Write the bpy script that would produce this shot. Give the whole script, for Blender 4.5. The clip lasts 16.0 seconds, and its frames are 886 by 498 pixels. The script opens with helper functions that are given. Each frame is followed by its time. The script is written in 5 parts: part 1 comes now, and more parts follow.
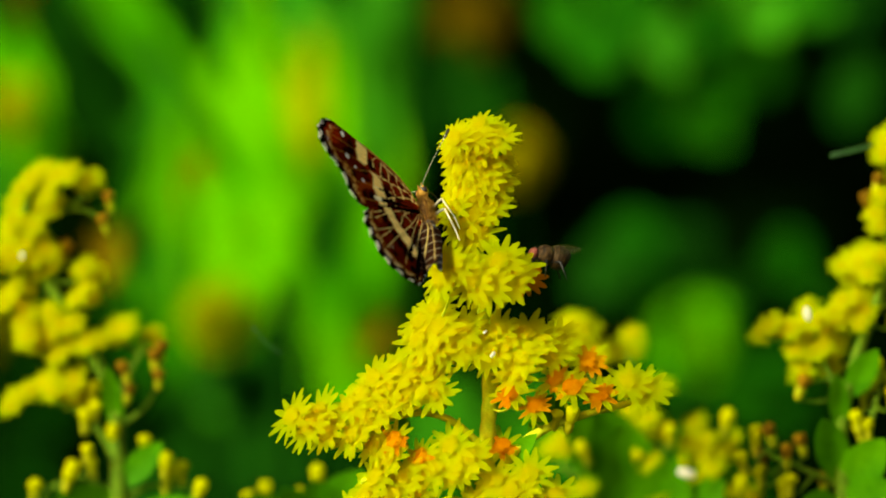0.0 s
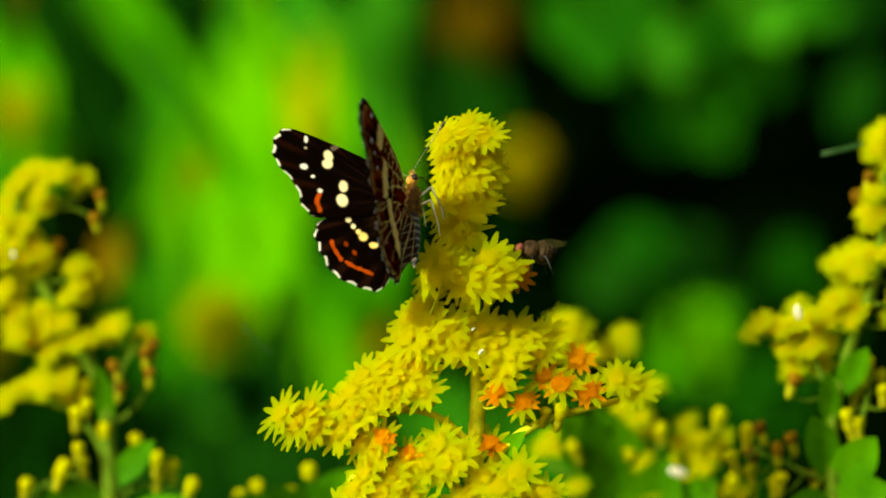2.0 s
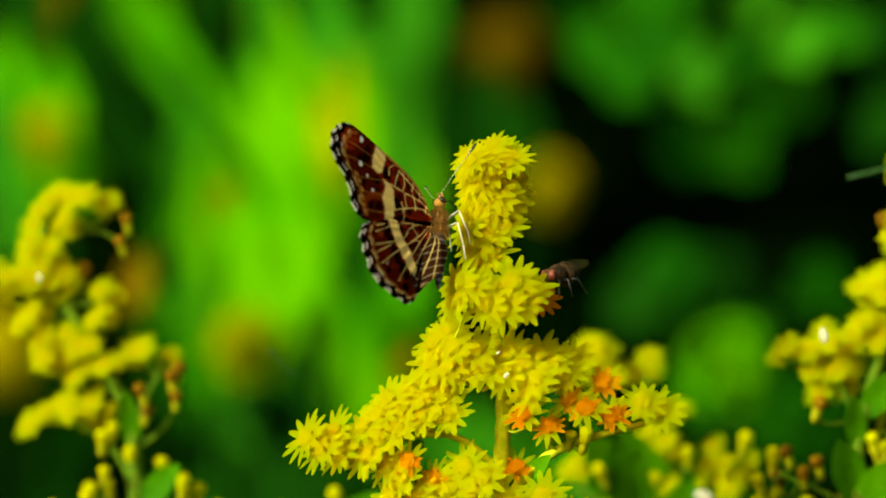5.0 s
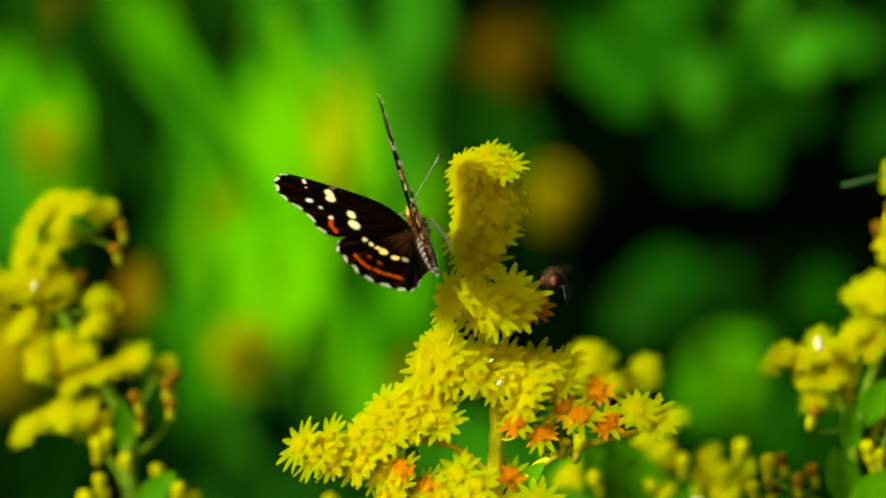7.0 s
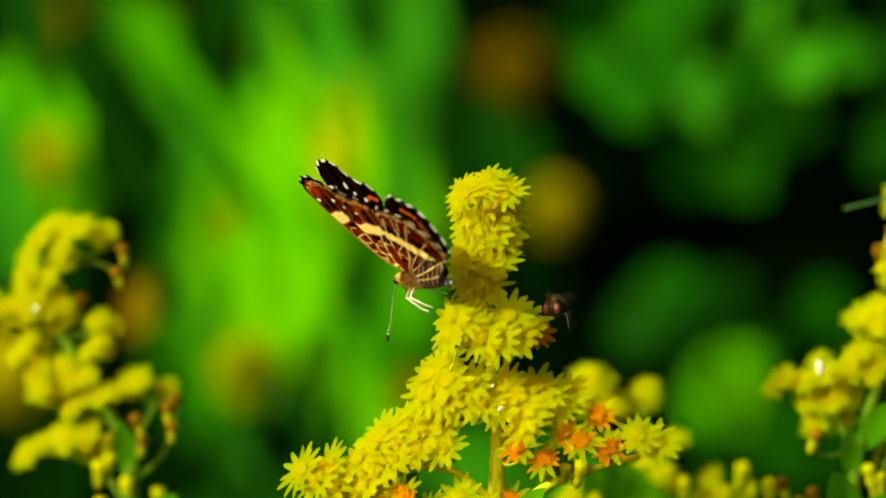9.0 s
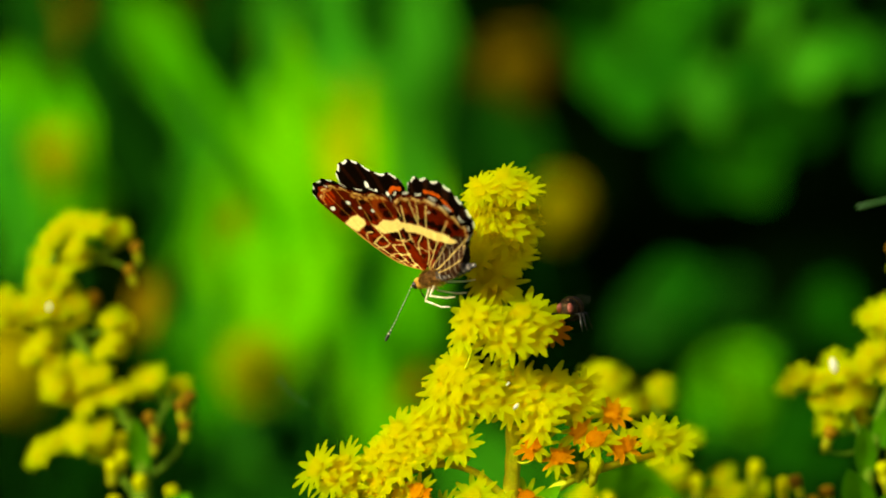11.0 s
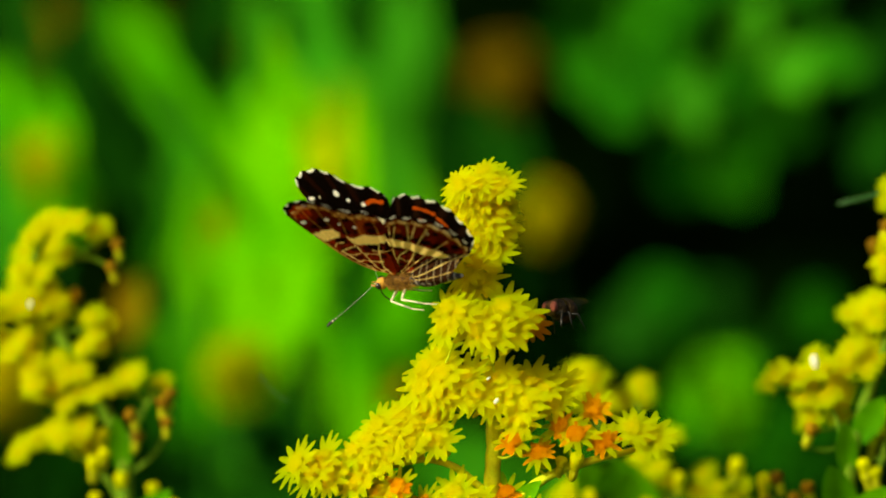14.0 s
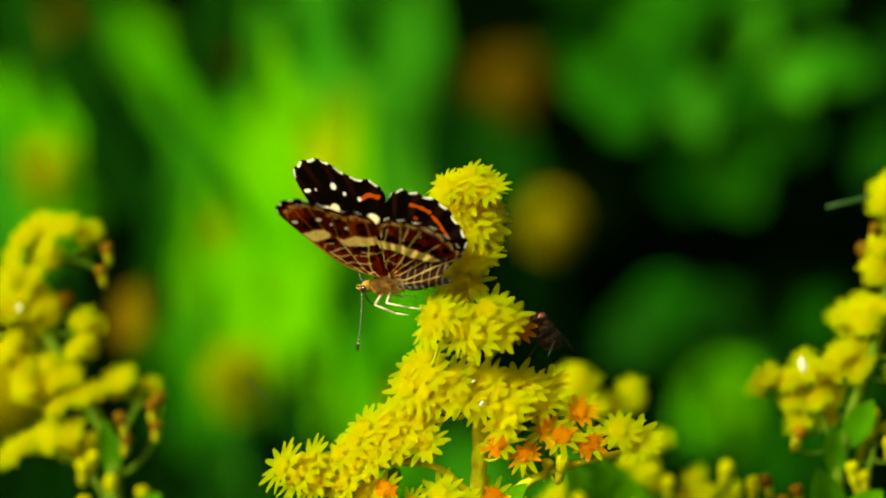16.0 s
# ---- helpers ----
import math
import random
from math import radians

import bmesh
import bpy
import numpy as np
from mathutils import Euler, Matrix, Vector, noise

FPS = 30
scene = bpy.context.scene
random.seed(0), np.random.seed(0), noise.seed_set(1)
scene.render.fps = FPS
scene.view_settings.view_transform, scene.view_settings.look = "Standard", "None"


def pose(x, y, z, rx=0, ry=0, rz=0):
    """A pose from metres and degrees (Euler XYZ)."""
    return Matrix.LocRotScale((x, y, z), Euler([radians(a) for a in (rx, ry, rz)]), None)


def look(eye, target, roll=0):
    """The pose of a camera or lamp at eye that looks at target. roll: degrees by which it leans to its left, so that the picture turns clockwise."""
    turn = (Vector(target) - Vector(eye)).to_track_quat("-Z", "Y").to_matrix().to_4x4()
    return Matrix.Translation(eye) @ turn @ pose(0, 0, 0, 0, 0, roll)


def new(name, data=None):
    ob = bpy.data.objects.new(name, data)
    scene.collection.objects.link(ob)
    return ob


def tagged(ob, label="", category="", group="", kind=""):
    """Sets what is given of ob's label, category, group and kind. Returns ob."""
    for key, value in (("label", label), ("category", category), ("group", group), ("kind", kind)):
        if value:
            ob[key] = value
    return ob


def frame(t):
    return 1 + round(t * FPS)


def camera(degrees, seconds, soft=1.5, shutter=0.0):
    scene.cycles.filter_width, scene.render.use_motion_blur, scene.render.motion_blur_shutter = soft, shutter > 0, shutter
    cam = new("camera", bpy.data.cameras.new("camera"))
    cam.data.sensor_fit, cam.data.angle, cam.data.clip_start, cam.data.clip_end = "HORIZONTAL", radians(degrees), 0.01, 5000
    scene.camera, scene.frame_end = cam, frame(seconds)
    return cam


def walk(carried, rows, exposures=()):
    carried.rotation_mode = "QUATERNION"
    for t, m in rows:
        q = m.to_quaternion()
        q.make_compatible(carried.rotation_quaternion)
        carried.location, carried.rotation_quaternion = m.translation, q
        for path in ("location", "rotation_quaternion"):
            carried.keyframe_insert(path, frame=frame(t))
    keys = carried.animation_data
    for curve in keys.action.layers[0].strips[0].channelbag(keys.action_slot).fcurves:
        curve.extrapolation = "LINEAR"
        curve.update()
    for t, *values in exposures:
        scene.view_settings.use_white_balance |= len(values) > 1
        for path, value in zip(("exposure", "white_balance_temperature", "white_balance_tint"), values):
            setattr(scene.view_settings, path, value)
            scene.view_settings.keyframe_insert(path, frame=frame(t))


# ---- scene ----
# A butterfly and a fly on goldenrod, close up. One grid unit is 1/13.5 mm in the plane of the flower.
U = 1 / 13500
REACH = 0.5097      # lens to flower
TALL = 0.75         # height of the lens over the ground

# seconds, side step and lift of the lens in mm, turn and tilt in degrees
CAMERA_ROWS = [
    (0, 0.00, -0.00, 0.0000, 0.0000),
    (0.5, 1.41, -1.42, 0.0445, 0.0704),
    (1, 2.72, -2.39, 0.0766, 0.1149),
    (1.5, 3.57, -2.66, 0.1724, 0.1844),
    (2, 4.02, -2.26, 0.2860, 0.2165),
    (2.5, 4.08, -1.81, 0.3826, 0.2415),
    (3, 3.80, -1.59, 0.4784, 0.2806),
    (3.5, 3.69, -1.31, 0.5558, 0.3127),
    (4, 3.87, -1.14, 0.6386, 0.3447),
    (6.5, 6.80, -3.63, 0.8792, 0.7777),
    (7, 7.09, -2.72, 0.9117, 0.7265),
    (7.5, 7.31, -1.31, 0.9371, 0.6948),
    (8, 7.32, 0.16, 0.9500, 0.6827),
    (8.5, 7.32, 0.90, 0.9629, 0.6890),
    (9, 7.48, 0.90, 0.9691, 0.6886),
    (11.5, 4.09, 0.24, 0.8418, 0.7002),
    (12, 3.63, -0.17, 0.7656, 0.6698),
    (12.5, 3.63, -0.51, 0.7269, 0.7464),
    (13, 4.03, -0.96, 0.6948, 0.7968),
    (13.5, 4.83, -1.64, 0.6957, 0.8863),
    (14, 6.08, -2.55, 0.7464, 0.9754),
    (14.5, 7.55, -3.30, 0.7976, 1.0332),
    (15, 8.96, -3.47, 0.9054, 1.0906),
    (15.5, 10.20, -3.52, 0.9945, 1.1223),
    (16, 11.11, -3.85, 1.1090, 1.1597),
]
cam = camera(13.0, 16.0, soft=1.9)
cam.data.dof.use_dof = True
cam.data.dof.focus_distance = REACH - 0.004
cam.data.dof.aperture_fstop = 10.0
walk(cam, [(t, pose(x / 1000, -REACH, TALL + z / 1000, 90 + tilt, 0, turn)) for t, x, z, turn, tilt in CAMERA_ROWS], [(0, 0.52, 6800, 1), (16.0, 0.52, 6800, 1)])

# ---- light ----
SUN_EL, SUN_AZ = 26.0, 222.0
world = bpy.data.worlds.new("sky")
scene.world = world
world.use_nodes = True
sky = world.node_tree.nodes.new("ShaderNodeTexSky")
sky.sky_type, sky.sun_disc = "NISHITA", False
sky.sun_elevation, sky.sun_rotation = radians(SUN_EL), radians(90 - SUN_AZ)
back = world.node_tree.nodes["Background"]
sky.air_density, sky.dust_density, sky.ozone_density = 0.8, 9.0, 0.2
back.inputs["Strength"].default_value = 0.12
world.node_tree.links.new(sky.outputs[0], back.inputs["Color"])
sun = new("sun", bpy.data.lights.new("sun", "SUN"))
sun.data.energy, sun.data.angle, sun.data.color = 3.7, radians(0.5), (1.0, 0.97, 0.74)
to_sun = Vector((math.cos(radians(SUN_EL)) * math.cos(radians(SUN_AZ)), math.cos(radians(SUN_EL)) * math.sin(radians(SUN_AZ)), math.sin(radians(SUN_EL))))
sun.matrix_world = look(to_sun * 5, (0, 0, 0))


# ---- materials ----
def material(name, dark, light, scale=200.0, rough=0.6, through_light=0.0, glow=None, spec=0.3, per_piece=0.0, bump=0.0, metal=0.0, sheer=0.0, deep=None):
    """Two-tone mottled surface with fine relief, and light let through where thin."""
    m = bpy.data.materials.new(name)
    m.use_nodes = True
    nt = m.node_tree
    p = nt.nodes["Principled BSDF"]
    out = nt.nodes["Material Output"]
    co = nt.nodes.new("ShaderNodeTexCoord")
    n1 = nt.nodes.new("ShaderNodeTexNoise")
    n1.inputs["Scale"].default_value, n1.inputs["Detail"].default_value = scale, 6
    n2 = nt.nodes.new("ShaderNodeTexNoise")
    n2.inputs["Scale"].default_value, n2.inputs["Detail"].default_value = scale * 7, 3
    for n in (n1, n2):
        nt.links.new(co.outputs["Object"], n.inputs["Vector"])
    add = nt.nodes.new("ShaderNodeMath")
    add.operation = "ADD"
    half = nt.nodes.new("ShaderNodeMath")
    half.operation = "MULTIPLY_ADD"
    half.inputs[1].default_value, half.inputs[2].default_value = 0.5, -0.25
    nt.links.new(n2.outputs["Fac"], half.inputs[0])
    nt.links.new(n1.outputs["Fac"], add.inputs[0])
    nt.links.new(half.outputs[0], add.inputs[1])
    fac = add.outputs[0]
    if per_piece:
        info = nt.nodes.new("ShaderNodeObjectInfo")
        mul = nt.nodes.new("ShaderNodeMath")
        mul.operation = "MULTIPLY_ADD"
        mul.inputs[1].default_value, mul.inputs[2].default_value = per_piece, -per_piece / 2
        nt.links.new(info.outputs["Random"], mul.inputs[0])
        plus = nt.nodes.new("ShaderNodeMath")
        plus.operation = "ADD"
        nt.links.new(fac, plus.inputs[0])
        nt.links.new(mul.outputs[0], plus.inputs[1])
        fac = plus.outputs[0]
    ramp = nt.nodes.new("ShaderNodeValToRGB")
    ramp.color_ramp.elements[0].position, ramp.color_ramp.elements[1].position = 0.3, 0.7
    ramp.color_ramp.elements[0].color, ramp.color_ramp.elements[1].color = (*dark, 1), (*light, 1)
    nt.links.new(fac, ramp.inputs[0])
    nt.links.new(ramp.outputs[0], p.inputs["Base Color"])
    p.inputs["Roughness"].default_value = rough
    p.inputs["Specular IOR Level"].default_value = spec
    p.inputs["Metallic"].default_value = metal
    if bump:
        b = nt.nodes.new("ShaderNodeBump")
        b.inputs["Strength"].default_value, b.inputs["Distance"].default_value = bump, 0.0002
        nt.links.new(n2.outputs["Fac"], b.inputs["Height"])
        nt.links.new(b.outputs[0], p.inputs["Normal"])
    if through_light:
        tr = nt.nodes.new("ShaderNodeBsdfTranslucent")
        if deep:
            tr.inputs["Color"].default_value = (*deep, 1)
        else:
            nt.links.new(ramp.outputs[0], tr.inputs["Color"])
        mix = nt.nodes.new("ShaderNodeMixShader")
        mix.inputs[0].default_value = through_light
        nt.links.new(p.outputs[0], mix.inputs[1])
        nt.links.new(tr.outputs[0], mix.inputs[2])
        nt.links.new(mix.outputs[0], out.inputs["Surface"])
        if sheer:
            clear = nt.nodes.new("ShaderNodeBsdfTransparent")
            clear.inputs["Color"].default_value = (1.0, 0.94, 0.4, 1)
            thin = nt.nodes.new("ShaderNodeMixShader")
            thin.inputs[0].default_value = sheer
            nt.links.new(mix.outputs[0], thin.inputs[1])
            nt.links.new(clear.outputs[0], thin.inputs[2])
            nt.links.new(thin.outputs[0], out.inputs["Surface"])
    return m


def painted(name, rough=0.6, spec=0.25, through_light=0.0):
    """Scales of a wing: the colour comes from the pattern laid on the mesh, grain and relief from noise."""
    m = bpy.data.materials.new(name)
    m.use_nodes = True
    nt = m.node_tree
    p = nt.nodes["Principled BSDF"]
    at_node = nt.nodes.new("ShaderNodeAttribute")
    at_node.attribute_name = "pattern"
    co = nt.nodes.new("ShaderNodeTexCoord")
    n = nt.nodes.new("ShaderNodeTexNoise")
    n.inputs["Scale"].default_value, n.inputs["Detail"].default_value = 5200, 4
    nt.links.new(co.outputs["Object"], n.inputs["Vector"])
    mp = nt.nodes.new("ShaderNodeMapRange")
    mp.inputs["To Min"].default_value, mp.inputs["To Max"].default_value = 0.6, 1.35
    nt.links.new(n.outputs["Fac"], mp.inputs["Value"])
    mul = nt.nodes.new("ShaderNodeVectorMath")
    mul.operation = "SCALE"
    nt.links.new(at_node.outputs["Color"], mul.inputs[0])
    nt.links.new(mp.outputs[0], mul.inputs["Scale"])
    nt.links.new(mul.outputs[0], p.inputs["Base Color"])
    p.inputs["Roughness"].default_value, p.inputs["Specular IOR Level"].default_value = rough, spec
    b = nt.nodes.new("ShaderNodeBump")
    b.inputs["Strength"].default_value, b.inputs["Distance"].default_value = 0.4, 0.00006
    nt.links.new(n.outputs["Fac"], b.inputs["Height"])
    nt.links.new(b.outputs[0], p.inputs["Normal"])
    if through_light:
        tr = nt.nodes.new("ShaderNodeBsdfTranslucent")
        amber = nt.nodes.new("ShaderNodeVectorMath")
        amber.operation = "MULTIPLY"
        amber.inputs[1].default_value = (1.0, 0.6, 0.2)
        nt.links.new(mul.outputs[0], amber.inputs[0])
        nt.links.new(amber.outputs[0], tr.inputs["Color"])
        mix = nt.nodes.new("ShaderNodeMixShader")
        mix.inputs[0].default_value = through_light
        nt.links.new(p.outputs[0], mix.inputs[1])
        nt.links.new(tr.outputs[0], mix.inputs[2])
        nt.links.new(mix.outputs[0], nt.nodes["Material Output"].inputs["Surface"])
    return m


def banded(name, a, b, scale, rough=0.6):
    """Rings of two colours along the length of the thing."""
    m = bpy.data.materials.new(name)
    m.use_nodes = True
    nt = m.node_tree
    p = nt.nodes["Principled BSDF"]
    co = nt.nodes.new("ShaderNodeTexCoord")
    w = nt.nodes.new("ShaderNodeTexWave")
    w.wave_type, w.bands_direction = "BANDS", "X"
    w.inputs["Scale"].default_value, w.inputs["Distortion"].default_value, w.inputs["Detail Scale"].default_value = scale, 0.6, 2.0
    nt.links.new(co.outputs["Object"], w.inputs["Vector"])
    ramp = nt.nodes.new("ShaderNodeValToRGB")
    ramp.color_ramp.elements[0].position, ramp.color_ramp.elements[1].position = 0.62, 0.9
    ramp.color_ramp.elements[0].color, ramp.color_ramp.elements[1].color = (*a, 1), (*b, 1)
    nt.links.new(w.outputs["Fac"], ramp.inputs[0])
    nt.links.new(ramp.outputs[0], p.inputs["Base Color"])
    p.inputs["Roughness"].default_value = rough
    return m


def membrane(name, tint, clear):
    """Thin clear insect wing."""
    m = material(name, tint, [c * 1.4 for c in tint], 900, 0.3, spec=0.25)
    nt = m.node_tree
    tp = nt.nodes.new("ShaderNodeBsdfTransparent")
    mix = nt.nodes.new("ShaderNodeMixShader")
    mix.inputs[0].default_value = clear
    nt.links.new(nt.nodes["Principled BSDF"].outputs[0], mix.inputs[1])
    nt.links.new(tp.outputs[0], mix.inputs[2])
    nt.links.new(mix.outputs[0], nt.nodes["Material Output"].inputs["Surface"])
    return m


RAY = material("ray_yellow", (0.49, 0.68, 0.002), (0.51, 0.71, 0.003), 300, 0.7, 0.6, spec=0.0, per_piece=0.1, sheer=0.42, deep=(0.95, 0.53, 0.003))
DISC = material("disc_yellow", (0.49, 0.675, 0.002), (0.51, 0.705, 0.003), 900, 0.75, 0.6, spec=0.0, per_piece=0.1, sheer=0.45, deep=(0.95, 0.51, 0.003))
FADED = material("faded_orange", (0.62, 0.21, 0.004), (0.72, 0.32, 0.005), 500, 0.75, 0.45, spec=0.0, per_piece=0.5, sheer=0.35)
BUD = material("bud_yellow", (0.56, 0.57, 0.002), (0.62, 0.64, 0.003), 700, 0.65, 0.5, spec=0.05, per_piece=0.4)
DULL = material("dull_bud", (0.15, 0.08, 0.002), (0.275, 0.15, 0.003), 700, 0.7, 0.3, spec=0.05, per_piece=0.5)
CALYX = material("calyx_green", (0.36, 0.4, 0.006), (0.5, 0.5, 0.01), 900, 0.6, 0.3, spec=0.1, per_piece=0.4)
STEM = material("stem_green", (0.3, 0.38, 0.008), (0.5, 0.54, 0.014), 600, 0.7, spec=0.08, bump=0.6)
# darker copy of STEM for the side plants, shade included in the colour
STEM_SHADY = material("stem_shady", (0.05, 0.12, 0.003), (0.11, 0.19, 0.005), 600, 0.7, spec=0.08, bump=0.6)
LEAF = material("leaf_green", (0.045, 0.2, 0.001), (0.1, 0.33, 0.002), 120, 0.6, 0.4, spec=0.08, per_piece=0.3, bump=0.2)
# leaf green raised for blades in full sun: the sunlight is in the colour
WEED_SUNLIT = material("weed_sunlit", (0.07, 0.42, 0.001), (0.17, 0.53, 0.002), 26, 0.6, 0.4, spec=0.03, per_piece=0.3, bump=0.2)
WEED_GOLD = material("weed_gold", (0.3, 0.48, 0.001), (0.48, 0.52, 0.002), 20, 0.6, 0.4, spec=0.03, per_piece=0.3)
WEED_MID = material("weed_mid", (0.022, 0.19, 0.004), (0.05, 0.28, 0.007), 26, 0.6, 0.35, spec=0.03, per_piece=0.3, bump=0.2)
# leaf green darkened in two steps: the shade is put into the colour
WEED_SHADED = material("weed_shaded", (0.002, 0.026, 0.0006), (0.006, 0.05, 0.001), 26, 0.7, 0.25, spec=0.02, per_piece=0.4, bump=0.2)
WEED_HALF_SHADED = material("weed_half_shaded", (0.00632, 0.0805, 0.000575), (0.0161, 0.121, 0.00115), 26, 0.7, 0.3, spec=0.02, per_piece=0.3, bump=0.2)
TANSY = material("far_flower", (0.25, 0.21, 0.001), (0.34, 0.29, 0.001), 90, 0.8, 0.1, spec=0.02, per_piece=0.3)
TANSY_LIT = material("far_flower_lit", (0.2, 0.24, 0.001), (0.28, 0.31, 0.001), 90, 0.8, 0.1, spec=0.02, per_piece=0.3)
BROWN = material("withered_leaf", (0.0862, 0.0575, 0.000575), (0.149, 0.0978, 0.00115), 40, 0.8, 0.15, spec=0.02, per_piece=0.3)
# foliage taken almost to black: the deep shade is in the base colour
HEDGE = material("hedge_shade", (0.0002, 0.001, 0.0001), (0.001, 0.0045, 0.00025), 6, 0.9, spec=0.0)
SOIL = material("meadow_soil", (0.01, 0.02, 0.004), (0.025, 0.05, 0.0075), 3, 0.95, spec=0.1, bump=0.3)
WING = painted("wing_scales", 1.0, 0.0, 0.16)
FUR = material("tawny_fur", (0.14, 0.06, 0.006), (0.5, 0.27, 0.04), 1500, 0.8, spec=0.1, per_piece=0.2)
DARKFUR = material("dark_fur", (0.05, 0.02, 0.004), (0.2, 0.09, 0.016), 1500, 0.75, spec=0.15)
ABDOMEN = banded("abdomen_rings", (0.03, 0.024, 0.022), (0.26, 0.22, 0.19), 350, 0.9)
FEELER = banded("feeler_rings", (0.02, 0.018, 0.012), (0.55, 0.52, 0.3), 600, 0.5)
CLUB = material("feeler_club", (0.005, 0.005, 0.004), (0.025, 0.02, 0.01), 2000, 0.5)
LEG = material("pale_leg", (0.5, 0.42, 0.25), (0.72, 0.64, 0.46), 1800, 0.55)
EYE = material("dark_eye", (0.01, 0.006, 0.004), (0.04, 0.025, 0.015), 2500, 0.2, spec=0.6)
FLYSKIN = material("fly_skin", (0.004, 0.003, 0.0015), (0.09, 0.05, 0.015), 1800, 0.5, spec=0.1, bump=0.5)
FLYBELLY = material("fly_belly", (0.003, 0.002, 0.001), (0.06, 0.034, 0.01), 1500, 0.45, spec=0.1, bump=0.4)
FLYEYE = material("fly_eye", (0.12, 0.025, 0.014), (0.26, 0.07, 0.045), 3000, 0.45, spec=0.3)
FLYLEG = material("fly_leg", (0.002, 0.002, 0.0015), (0.0075, 0.0065, 0.005), 2000, 0.45)
FLYWING = membrane("fly_wing", (0.03, 0.03, 0.006), 0.72)
# whitish colour for the small blobs that stand in for glints
WHITE_GLINT = material("white_glint", (0.6, 0.58, 0.4), (0.75, 0.73, 0.58), 900, 0.5, 0.2, spec=0.2)
SILK = material("silk_thread", (0.015, 0.06, 0.01), (0.04, 0.12, 0.025), 900, 0.4, spec=0.3)


# ---- shapes ----
def at(x, y, d=0.0):
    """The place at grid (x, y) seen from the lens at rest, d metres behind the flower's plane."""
    k = (REACH + d) / REACH * U
    return Vector(((x - 784) * k, d, TALL + (441 - y) * k))


def add_tube(bm, pts, radii, sides=6):
    """A round tapered tube along the points, closed at both ends."""
    pts = [Vector(p) for p in pts]
    rings = []
    side = None
    for i, p in enumerate(pts):
        d = (pts[min(i + 1, len(pts) - 1)] - pts[max(i - 1, 0)]).normalized()
        if side is None:
            side = d.orthogonal().normalized()
        side = (side - d * side.dot(d)).normalized()
        up = d.cross(side)
        r = radii[i] if hasattr(radii, "__len__") else radii
        rings.append([bm.verts.new(p + (side * math.cos(a) + up * math.sin(a)) * r) for a in (2 * math.pi * k / sides for k in range(sides))])
    for a, b in zip(rings, rings[1:]):
        for k in range(sides):
            bm.faces.new((a[k], a[(k + 1) % sides], b[(k + 1) % sides], b[k])).smooth = True
    bm.faces.new(rings[0][::-1])
    bm.faces.new(rings[-1])


def spline(ctrl, n):
    """n + 1 points of a smooth curve through the control points."""
    c = [Vector(p) for p in ctrl]
    c = [c[0] * 2 - c[1]] + c + [c[-1] * 2 - c[-2]]
    out = []
    m = len(c) - 3
    for i in range(n + 1):
        s = min(i / n * m, m - 1e-6)
        k = int(s)
        t = s - k
        p0, p1, p2, p3 = c[k:k + 4]
        out.append(0.5 * ((2 * p1) + (p2 - p0) * t + (2 * p0 - 5 * p1 + 4 * p2 - p3) * t * t + (3 * p1 - p0 - 3 * p2 + p3) * t ** 3))
    return out


def add_blob(bm, centre, size, rot=None, seg=10, rings=7, lump=0.0):
    """An ellipsoid with a slightly lumpy skin."""
    m = Matrix.Translation(centre) @ (rot or Matrix()) @ Matrix.Diagonal((*size, 1))
    made = bmesh.ops.create_uvsphere(bm, u_segments=seg, v_segments=rings, radius=1.0, matrix=Matrix())["verts"]
    for v in made:
        if lump:
            v.co *= 1 + lump * noise.noise(v.co * 2.3 + Vector(centre) * 900)
        v.co = m @ v.co
    for f in {f for v in made for f in v.link_faces}:
        f.smooth = True


def mesh_of(name, bm, *mats):
    me = bpy.data.meshes.new(name)
    bm.to_mesh(me)
    bm.free()
    for m in mats:
        me.materials.append(m)
    return me


def soften(me, keep):
    """Bend the petals' normals towards the head's axis, as thin soft tissue scatters light evenly."""
    me.normals_split_custom_set_from_vertices([(v.normal * keep * (1 if v.normal.z > 0 else -1) + Vector((0, 0, 1))).normalized() for v in me.vertices])
    return me


def hang(name, me, parent, m=None, label=""):
    """A mesh object as a part of parent, at the world pose m."""
    ob = new(name, me)
    ob.parent = parent
    base = base_of(parent)
    ob.matrix_basis = base.inverted() @ (m if m is not None else base)
    return tagged(ob, label=label)


def base_of(ob):
    m = ob.matrix_basis.copy()
    while ob.parent:
        ob = ob.parent
        m = ob.matrix_basis @ m
    return m


def part(name, bm, mat, parent, label=""):
    """A bmesh in the parent's own space, as one part of it."""
    return hang(name, mesh_of(name, bm, mat), parent, None, label)


def thing(name, where, label, category, group="", kind=""):
    ob = new(name)
    ob.empty_display_size = 0.005
    ob.matrix_basis = Matrix.Translation(where)
    return tagged(ob, label, category, group, kind)


def facing(where, normal, spin=0.0, size=1.0):
    q = Vector(normal).normalized().to_track_quat("Z", "Y").to_matrix().to_4x4()
    return Matrix.Translation(where) @ q @ pose(0, 0, 0, 0, 0, spin) @ Matrix.Diagonal((size, size, size, 1))


